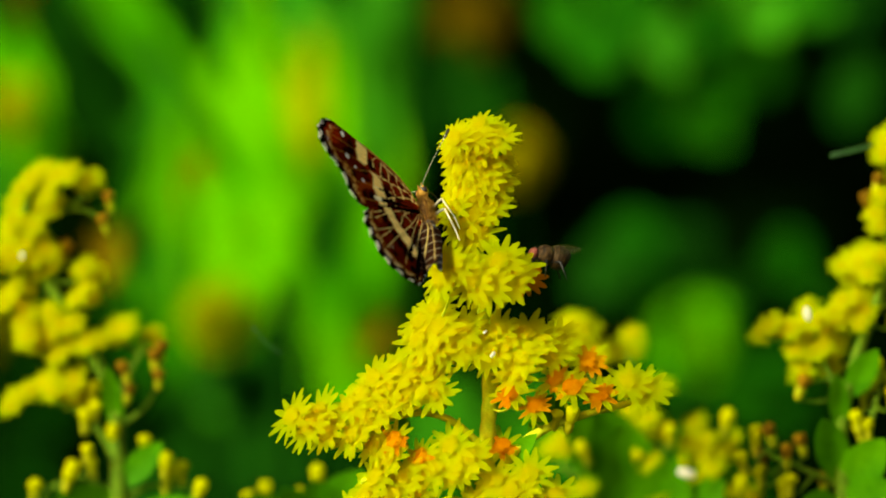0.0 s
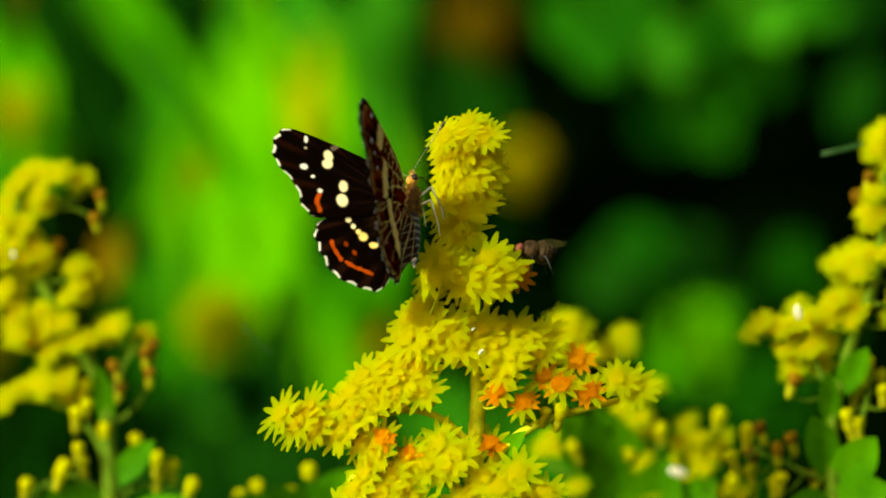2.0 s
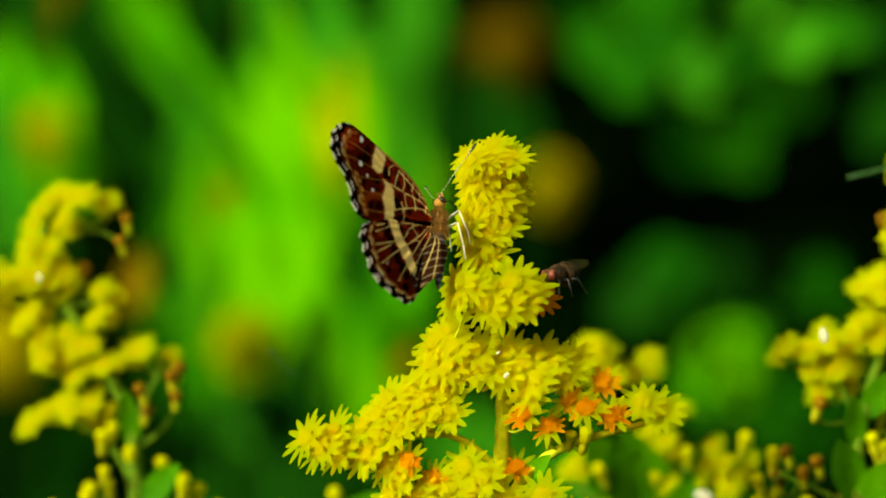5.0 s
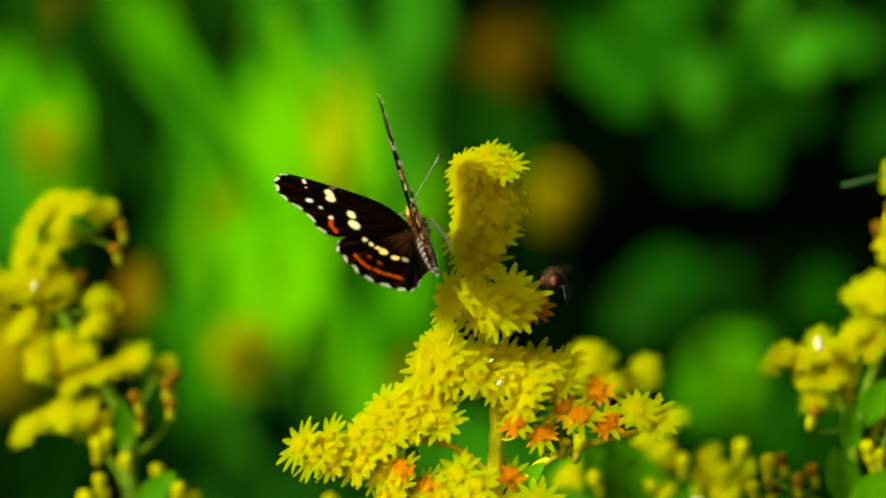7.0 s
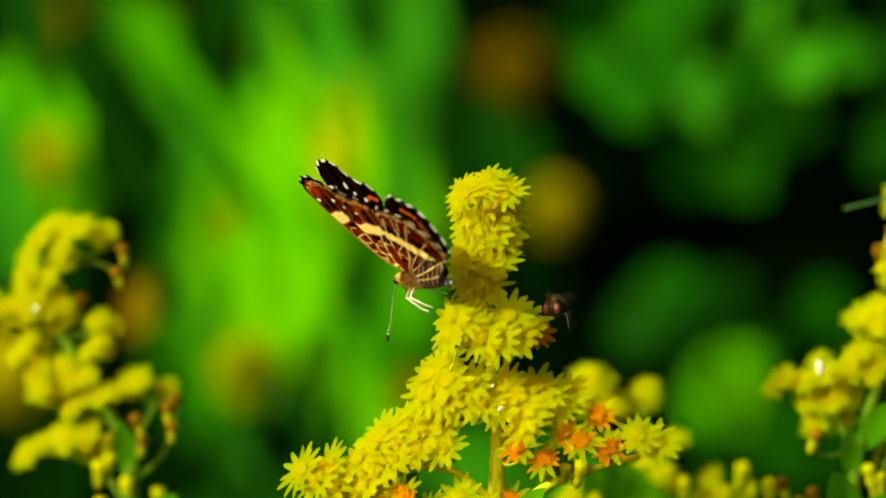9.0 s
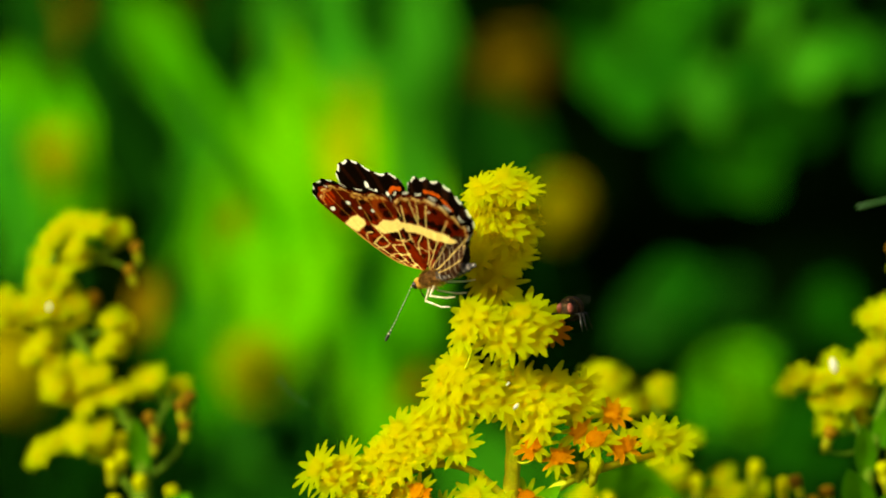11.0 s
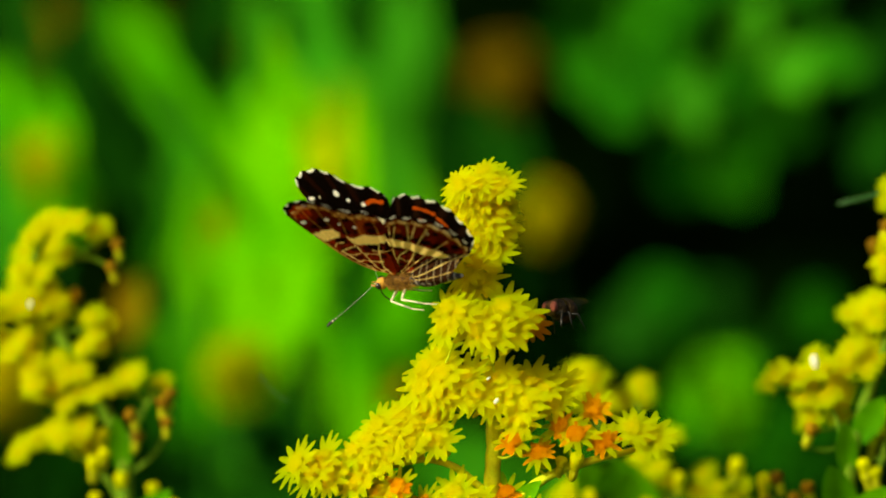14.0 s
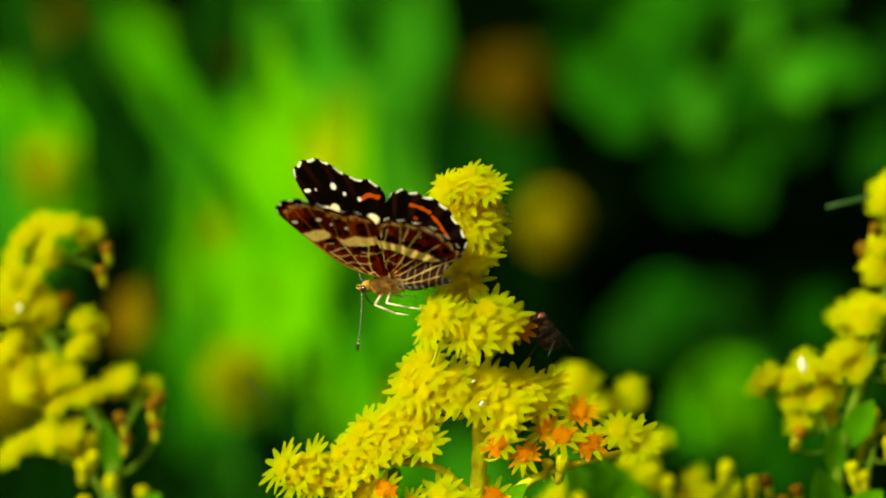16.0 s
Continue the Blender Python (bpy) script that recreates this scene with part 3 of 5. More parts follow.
    pl = Plant("low goldenrod mostly in yellow bud behind the tall one", at(1150, 441, d) - Vector((0, 0, TALL)), "goldenrods", 51)
    rng = pl.rng
    pl.branch([pl.base] + [at(x, y, d) for x, y in ((1150, 2500), (1145, 1300), (1140, 980), (1110, 850), (1060, 700), (1010, 600))], 0.0016, 0.0004, "stem", 50, 8)
    pl.branch([at(x, y, d) for x, y in ((1140, 990), (1190, 870), (1240, 800), (1300, 770))], 0.0005, 0.0003)
    pl.branch([at(x, y, d) for x, y in ((1138, 960), (1060, 880), (1000, 830))], 0.0005, 0.0003)
    pl.branch([at(x, y, d) for x, y in ((1110, 850), (1140, 760), (1110, 620))], 0.0005, 0.0003)
    for x, y in ((1020, 570), (1035, 585), (1010, 595), (1000, 573), (1030, 610), (1055, 627), (1075, 625), (1118, 593), (1118, 620), (1170, 685), (1150, 697), (1020, 625)):
        pl.head(at(x, y, d + rng.uniform(-0.003, 0.003)), (rng.uniform(-0.5, 0.5), -0.7, 0.7), rng.uniform(0.9, 1.1))
    for x, y in ((1125, 740), (1142, 760), (1148, 743), (1170, 765), (1185, 773), (1115, 725), (1230, 750), (1285, 750), (1220, 785), (1250, 780), (1295, 775), (1235, 805), (1275, 815), (1260, 830), (1282, 805), (1245, 820), (1195, 830), (1210, 835), (1150, 820), (1125, 815), (1160, 810), (1050, 820), (1035, 805), (1100, 840), (1035, 865), (990, 777), (1002, 795), (1205, 875), (1300, 870), (1312, 860), (1165, 870), (975, 795), (1225, 855), (1330, 877)):
        p, n = at(x, y, d + rng.uniform(-0.005, 0.005)), (rng.uniform(-0.4, 0.4), -0.5, 0.8)
        if rng.random() < 0.75:
            pl.head(p, n, rng.uniform(0.8, 0.95))
        else:
            pl.bud(p, n, rng.uniform(0.9, 1.2))
    for x0, y0, x1, y1, w in ((1140, 960, 1010, 900, 0.009), (1140, 960, 1290, 900, 0.009), (1100, 860, 1000, 730, 0.008), (1110, 860, 1060, 715, 0.009), (1110, 850, 1100, 740, 0.008), (1140, 980, 1200, 800, 0.009), (1140, 980, 1290, 850, 0.008), (1120, 900, 1080, 790, 0.009)):
        pl.leaf(at(x0, y0, d), at(x1, y1, d - 0.003), w)

    pl.pale(at(1215, 838, d - 0.009), 0.0014, 1.8)

    d = 0.05
    pl = Plant("short goldenrod in bud low in the grass", at(560, 441, d) - Vector((0, 0, TALL)), "goldenrods", 61)
    pl.branch([pl.base] + [at(x, y, d) for x, y in ((560, 2500), (562, 1300), (565, 930), (562, 850))], 0.0012, 0.0003, "stem", 40, 8)
    for x, y in ((562, 850), (470, 872), (590, 880), (440, 890), (530, 885), (610, 900)):
        pl.bud(at(x, y, d), (0, -0.3, 1), 1.0)
    for x0, y0, x1, y1, w in ((565, 960, 650, 825, 0.008), (600, 960, 690, 840, 0.008), (565, 960, 490, 860, 0.007), (565, 940, 560, 840, 0.006), (565, 980, 420, 880, 0.008)):
        pl.leaf(at(x0, y0, d), at(x1, y1, d - 0.003), w)


# ---- weeds far behind, out of focus ----
def weed(label, d, stem, leaves, group="weeds"):
    """stem: grid points from foot to top; leaves: (x0, y0, x1, y1, width, material)."""
    base = at(stem[0][0], 441, d) - Vector((0, 0, TALL))
    ob = thing("weed", base, label, "plant", group)
    bm = bmesh.new()
    pts = spline([base] + [at(x, y, d) for x, y in stem], 24)
    add_tube(bm, [p - base for p in pts], [0.004 - 0.003 * i / 24 for i in range(25)], 8)
    part("stem", bm, WEED_SHADED, ob)
    k = (REACH + d) / REACH * U
    for x0, y0, x1, y1, w, mat in leaves:
        off = 0.02 * math.sin(x0 * 0.7 + y1)
        leaf_part(ob, at(x0, y0, d + off), at(x1, y1, d + off - 0.01), w * k, mat, 0.05, face=(-0.35, -0.9, 0.3))
    return ob


def far_flower(x, y, r, d, label, mat=TANSY):
    """A round flower head of many small florets on a thin stem."""
    k = (REACH + d) / REACH * U
    c = at(x, y, d)
    base = Vector((c.x, c.y, 0))
    ob = thing("far_flower", base, label, "flower", "far flowers")
    bm = bmesh.new()
    add_tube(bm, [q - base for q in spline([base, base + Vector((0.02, 0, c.z * 0.5)), c + Vector((0, 0.01, 0))], 10)], 0.0016, 6)
    part("stem", bm, WEED_SHADED, ob)
    bm = bmesh.new()
    rng = random.Random(int(x * 7 + y))
    for i in range(46):
        a, q = i * 2.39996, math.sqrt(i / 46)
        p = c - base + Vector((math.cos(a) * q * r * k, -0.006 * (1 - q * q), math.sin(a) * q * r * k))
        add_blob(bm, p, [r * k * 0.17 * rng.uniform(0.8, 1.2)] * 3, None, 7, 5, 0.15)
    tagged(part("floret_mass", bm, mat, ob), kind="stuff")


def make_background():
    B, G, M, K, W, H = WEED_SUNLIT, WEED_GOLD, WEED_MID, WEED_SHADED, BROWN, WEED_HALF_SHADED
    weed("tall weed with broad green blades coloured bright as in full sun", 0.5, [(470, 1500), (470, 900), (460, 300)], [
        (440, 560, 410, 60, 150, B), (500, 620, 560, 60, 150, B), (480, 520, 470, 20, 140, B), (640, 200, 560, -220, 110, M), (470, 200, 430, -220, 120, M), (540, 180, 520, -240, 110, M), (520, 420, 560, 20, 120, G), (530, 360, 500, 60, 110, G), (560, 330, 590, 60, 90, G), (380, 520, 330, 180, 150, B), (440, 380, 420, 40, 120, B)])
    weed("weed with long pale green blades", 0.56, [(640, 1500), (640, 900), (650, 400)], [
        (680, 460, 690, -200, 120, M), (620, 760, 610, 280, 160, B), (660, 760, 690, 330, 110, M), (560, 720, 520, 400, 120, B), (600, 420, 640, -40, 110, M)])
    weed("weed with a slanting mid green blade", 0.58, [(300, 1500), (310, 900), (330, 500)], [
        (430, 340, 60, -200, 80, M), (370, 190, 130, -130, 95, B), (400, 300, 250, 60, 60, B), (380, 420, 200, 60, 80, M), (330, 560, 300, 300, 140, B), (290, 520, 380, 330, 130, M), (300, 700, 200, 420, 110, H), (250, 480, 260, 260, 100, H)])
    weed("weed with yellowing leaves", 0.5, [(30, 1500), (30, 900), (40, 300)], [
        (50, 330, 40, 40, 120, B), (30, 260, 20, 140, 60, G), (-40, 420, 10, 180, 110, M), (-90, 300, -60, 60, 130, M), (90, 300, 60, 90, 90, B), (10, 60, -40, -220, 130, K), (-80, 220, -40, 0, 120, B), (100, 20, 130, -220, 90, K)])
    # the half shade here comes from the leaf colours H and K
    weed("leafy weed with rounded leaves coloured as in half shade", 0.42, [(1230, 1500), (1240, 900), (1200, 400)], [
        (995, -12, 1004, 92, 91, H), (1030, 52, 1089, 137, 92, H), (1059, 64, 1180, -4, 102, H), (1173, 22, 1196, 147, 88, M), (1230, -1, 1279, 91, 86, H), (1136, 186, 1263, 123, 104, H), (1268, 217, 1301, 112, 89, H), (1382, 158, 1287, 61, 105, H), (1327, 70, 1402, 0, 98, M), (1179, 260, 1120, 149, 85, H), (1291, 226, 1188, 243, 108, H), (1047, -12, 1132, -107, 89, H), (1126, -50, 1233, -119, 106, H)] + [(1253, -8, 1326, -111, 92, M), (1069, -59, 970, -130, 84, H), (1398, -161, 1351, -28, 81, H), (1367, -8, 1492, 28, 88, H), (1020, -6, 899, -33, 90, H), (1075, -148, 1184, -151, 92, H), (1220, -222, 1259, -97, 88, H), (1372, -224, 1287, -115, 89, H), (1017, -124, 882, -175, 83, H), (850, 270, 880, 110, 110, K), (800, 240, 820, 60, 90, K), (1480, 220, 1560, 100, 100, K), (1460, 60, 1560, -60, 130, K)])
    weed("leafy weed with rounded leaves in shade-dark greens", 0.5, [(1240, 1500), (1240, 1000), (1230, 700)], [
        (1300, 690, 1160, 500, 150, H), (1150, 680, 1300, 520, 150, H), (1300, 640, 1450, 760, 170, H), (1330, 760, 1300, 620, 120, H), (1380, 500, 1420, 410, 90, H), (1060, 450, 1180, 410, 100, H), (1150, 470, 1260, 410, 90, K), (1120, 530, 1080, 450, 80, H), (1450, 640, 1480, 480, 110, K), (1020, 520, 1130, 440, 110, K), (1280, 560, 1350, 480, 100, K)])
    weed("weed with a leaf whorl in bright sunlit colour", 0.44, [(1225, 1500), (1225, 1000), (1225, 650)], [
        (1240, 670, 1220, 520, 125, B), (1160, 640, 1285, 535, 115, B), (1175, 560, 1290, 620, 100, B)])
    weed("low weed with broad leaves, many in shade-dark green", 0.42, [(420, 1500), (420, 1100), (400, 800)], [
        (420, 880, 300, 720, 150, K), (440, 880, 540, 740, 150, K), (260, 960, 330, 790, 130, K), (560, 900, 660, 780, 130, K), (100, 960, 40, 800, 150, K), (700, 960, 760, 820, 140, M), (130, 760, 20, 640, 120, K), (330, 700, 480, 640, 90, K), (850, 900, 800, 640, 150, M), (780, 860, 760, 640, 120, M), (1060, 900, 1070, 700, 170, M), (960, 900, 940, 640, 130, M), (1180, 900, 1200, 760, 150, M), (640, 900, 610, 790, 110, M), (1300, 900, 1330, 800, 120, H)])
    weed("weed with withered brown leaf edges", 0.6, [(220, 1500), (220, 900), (210, 600)], [
        (230, 560, 200, 400, 90, W), (290, 60, 320, -130, 60, W), (60, 20, 20, -130, 70, W), (330, 340, 380, 270, 70, W), (680, 640, 700, 540, 60, W)])
    far_flower(912, 283, 50, 0.52, "faded round yellow flower far behind in shade")
    far_flower(835, 35, 62, 0.62, "faded brownish round flower far behind in shade", BROWN)
    far_flower(388, 568, 64, 0.3, "round dull yellow flower far behind", TANSY_LIT)
    far_flower(-60, 560, 70, 0.6, "round dull yellow flower low in the weeds")
    far_flower(30, 180, 40, 0.47, "small yellow flower among bright leaves")
    rng = random.Random(77)
    for k in range(3):
        blades = []
        for i in range(9):
            x, y = rng.uniform(330, 700), rng.uniform(160, 620)
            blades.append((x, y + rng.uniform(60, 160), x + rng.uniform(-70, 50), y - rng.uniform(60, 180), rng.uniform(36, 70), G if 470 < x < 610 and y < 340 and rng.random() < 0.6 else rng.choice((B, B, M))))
        weed("clump of narrow grass blades in sunlit colours behind the flowers", 0.36 + 0.12 * k, [(460 + 60 * k, 1500), (470 + 60 * k, 900), (480 + 50 * k, 500)], blades)
    # shaded gaps between the blades, put in as dark-coloured leaves
    weed("leaves coloured dark as shade between sunlit blades", 0.3, [(540, 1500), (545, 950), (550, 600)], [
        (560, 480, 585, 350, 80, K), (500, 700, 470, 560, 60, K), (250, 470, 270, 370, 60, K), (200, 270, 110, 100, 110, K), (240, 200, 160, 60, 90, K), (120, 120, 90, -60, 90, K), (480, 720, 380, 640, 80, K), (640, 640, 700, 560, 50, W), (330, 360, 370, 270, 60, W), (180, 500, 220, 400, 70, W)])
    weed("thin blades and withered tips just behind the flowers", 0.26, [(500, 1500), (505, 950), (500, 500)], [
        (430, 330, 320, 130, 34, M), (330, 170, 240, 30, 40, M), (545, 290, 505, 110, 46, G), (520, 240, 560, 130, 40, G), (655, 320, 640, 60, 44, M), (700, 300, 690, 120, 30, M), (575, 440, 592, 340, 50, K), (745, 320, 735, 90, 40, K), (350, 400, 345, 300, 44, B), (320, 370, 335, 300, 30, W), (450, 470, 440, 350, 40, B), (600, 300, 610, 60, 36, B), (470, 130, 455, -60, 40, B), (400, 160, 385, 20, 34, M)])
    # shade above the blades, put in as dark-coloured leaves
    weed("weed tops coloured dark as shade over the sunlit blades", 0.33, [(340, 1500), (345, 950), (330, 200)], [
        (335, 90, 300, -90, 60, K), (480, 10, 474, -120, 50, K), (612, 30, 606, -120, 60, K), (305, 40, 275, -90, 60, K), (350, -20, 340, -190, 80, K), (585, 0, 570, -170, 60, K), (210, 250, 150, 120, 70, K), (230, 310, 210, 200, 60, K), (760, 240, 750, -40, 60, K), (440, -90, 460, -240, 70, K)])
    # a stray thread of silk
    a, b = at(1470, 276, 0.035), at(1640, 222, 0.035)
    ob = thing("silk_thread", a, "stray pale thread of spider silk between flowers", "thread")
    bm = bmesh.new()
    add_tube(bm, [q - a for q in spline([a, a.lerp(b, 0.5) + Vector((0, 0, -0.0004)), b], 8)], 0.00022, 5)
    part("thread", bm, SILK, ob)
    a, b = at(446, 578, 0.03), at(500, 628, 0.03)
    ob = thing("silk_thread", a, "loose end of pale spider silk adrift in the air", "thread")
    bm = bmesh.new()
    add_tube(bm, [q - a for q in spline([a, a.lerp(b, 0.5) + Vector((0, 0, -0.0005)), b], 8)], 0.00011, 5)
    part("thread", bm, SILK, ob)


# ---- butterfly ----
FORE = [(0.8, 0.6), (3.2, 2.2), (4.8, 4.2), (6.1, 7.0), (7.1, 9.8), (8.2, 13.0), (8.8, 15.4), (8.3, 16.8), (7.2, 17.5), (5.6, 17.7), (4.1, 17.2), (2.8, 16.1), (1.2, 14.7), (-0.9, 14.0), (-2.4, 13.1), (-3.1, 11.7), (-2.9, 10.2), (-2.4, 5.5), (-0.6, 0.6)]
HIND = [(-0.6, 0.6), (-1.1, 3), (-1.8, 7), (-2.7, 10.3), (-3.9, 11.8), (-5.3, 12.2), (-6.9, 11.7), (-8.5, 10.95), (-10.2, 9.9), (-11.3, 8.2), (-12.0, 6.3), (-12.4, 4.6), (-12.1, 3.4), (-10.6, 2.3), (-8.9, 1.1), (-6.3, -0.9), (-3.4, -1.5), (-1.3, -0.4)]
VEIN = np.array((0.9, 0.5, 0.09))
CREAM, WHITE = np.array((0.94, 0.69, 0.2)), np.array((0.8, 0.78, 0.66))
WARM = np.array((0.86, 0.76, 0.42))
BLACK, ORANGE, RUST = np.array((0.0022, 0.0011, 0.0005)), np.array((0.4, 0.06, 0.004)), np.array((0.17, 0.0115, 0.0005))
GOLD, PALE, SMOKE = np.array((0.6, 0.3, 0.05)), np.array((0.5, 0.42, 0.26)), np.array((0.02, 0.008, 0.003))


def step(x, a, b):
    t = np.clip((x - a) / (b - a), 0, 1)
    return t * t * (3 - 2 * t)


def ridge(x, c, w):
    """1 on the line x = c, falling to 0 at a distance w."""
    return 1 - step(np.abs(x - c), w * 0.5, w)


def lay(col, mask, c):
    return col * (1 - mask[..., None]) + np.asarray(c) * mask[..., None]


def spot(u, v, cu, cv, ru, rv, turn=0.0):
    a = math.radians(turn)
    du, dv = u - cu, v - cv
    x, y = du * math.cos(a) + dv * math.sin(a), dv * math.cos(a) - du * math.sin(a)
    return 1 - step(np.sqrt((x / ru) ** 2 + (y / rv) ** 2), 0.8, 1.1)


def dashes(w, n, share=0.6, phase=0.0):
    f = (w * n + phase) % 1.0
    return step(f, 0.0, 0.08) * (1 - step(f, share, share + 0.08))


def reach(u, v, pts):
    """Distance in mm to the open line through the points."""
    best = np.full(u.shape, 99.0)
    for (x0, y0), (x1, y1) in zip(pts, pts[1:]):
        dx, dy = x1 - x0, y1 - y0
        t = np.clip(((u - x0) * dx + (v - y0) * dy) / (dx * dx + dy * dy), 0, 1)
        best = np.minimum(best, np.hypot(u - x0 - t * dx, v - y0 - t * dy))
    return best


def bent(pts, n=10):
    return [(p.x, p.y) for p in spline([Vector((x, y, 0)) for x, y in pts], n)]


def stroke(u, v, pts, width, soft=0.05):
    """A line of scales, a little uneven in width."""
    uneven = 0.2 * width * np.sin(u * 3.1 + v * 4.3)
    return 1 - step(reach(u, v, pts if len(pts) == 2 else bent(pts)) + uneven, width * 0.5, width * 0.5 + soft)


def patch(u, v, pts, soft=0.14):
    """A filled field with a slightly ragged edge."""
    inside = np.zeros(u.shape, bool)
    ring = list(pts) + [pts[0]]
    for (x0, y0), (x1, y1) in zip(ring, ring[1:]):
        if y0 != y1:
            inside ^= ((y0 > v) != (y1 > v)) & (u < (x1 - x0) * (v - y0) / (y1 - y0) + x0)
    d = reach(u, v, ring) * np.where(inside, 1, -1) + 0.06 * np.sin(u * 7.3) * np.sin(v * 6.1)
    return step(d, -soft * 0.5, soft * 0.5)


def upper_fore(u, v, s, w, edge):
    col = np.zeros(u.shape + (3,)) + BLACK
    col = lay(col, 0.6 * step(np.sin(w * 60) * 0.5 + 0.5, 0.6, 1) * step(s, 0.7, 0.85), (0.015, 0.004, 0.0014))
    col = lay(col, 0.3 * step(np.sin(w * 44) * 0.5 + 0.5, 0.8, 1) * (1 - step(s, 0.4, 0.6)), SMOKE)
    col = lay(col, 0.5 * stroke(u, v, [(6.6, 9.9), (6.9, 9.2)], 0.6), PALE * 0.4)
    for cu, cv, ru, rv, t, c in ((5.45, 10.4, 0.8, 0.62, 20, WARM), (4.35, 10.5, 0.68, 0.74, 20, WARM), (7.5, 13.35, 0.5, 0.26, 0, WHITE), (3.75, 13.6, 0.42, 0.52, 0, WHITE), (2.47, 12.4, 0.22, 0.27, 0, WHITE), (0.6, 11.45, 0.28, 0.34, 0, WHITE), (1.42, 8.4, 0.82, 0.6, 0, WARM), (-0.5, 8.55, 0.92, 0.78, 10, WARM), (6.3, 13.4, 0.16, 0.2, 0, PALE)):
        col = lay(col, spot(u, v, cu, cv, ru, rv, t), c)
    col = lay(col, stroke(u, v, [(0.48, 8.0), (0.5, 9.2)], 0.1), BLACK)
    col = lay(col, stroke(u, v, [(0.1, 11.6), (-0.7, 11.85), (-2.0, 11.5)], 0.36, 0.2), ORANGE)
    return lay(col, edge * step(s, 0.978, 0.986) * dashes(w, 15, 0.6), WHITE)


def upper_hind(u, v, s, w, edge):
    col = np.zeros(u.shape + (3,)) + BLACK
    col = lay(col, 0.7 * (1 - step(s, 0.12, 0.5)), (0.05, 0.022, 0.007))
    col = lay(col, 0.5 * step(w, 0.74, 0.86), (0.1, 0.075, 0.06))
    col = lay(col, 0.5 * step(np.sin(w * 55) * 0.5 + 0.5, 0.6, 1) * step(s, 0.65, 0.8), (0.02, 0.007, 0.003))
    for cu, cv, ru, rv, t, c in ((-2.95, 7.8, 0.42, 0.4, 0, WARM), (-3.85, 7.15, 0.36, 0.34, 0, WARM), (-4.55, 6.5, 0.36, 0.36, 0, CREAM), (-5.15, 5.85, 0.6, 0.62, 30, CREAM), (-6.2, 4.5, 0.42, 0.62, 0, CREAM), (-6.5, 3.2, 0.38, 0.5, 0, PALE), (-6.3, 8.1, 0.35, 0.3, 40, ORANGE * 0.5), (-7.4, 7.0, 0.4, 0.28, 40, ORANGE * 0.5)):
        col = lay(col, spot(u, v, cu, cv, ru, rv, t), c)
    for line in ([(-6.1, 10.0), (-7.1, 9.65)], [(-7.35, 9.45), (-8.4, 8.75)], [(-8.7, 8.1), (-9.35, 6.9)], [(-9.5, 6.4), (-10.1, 4.7)]):
        col = lay(col, stroke(u, v, line, 0.28, 0.16), ORANGE)
    return lay(col, edge * step(s, 0.976, 0.985) * dashes(w, 15, 0.55), WHITE)


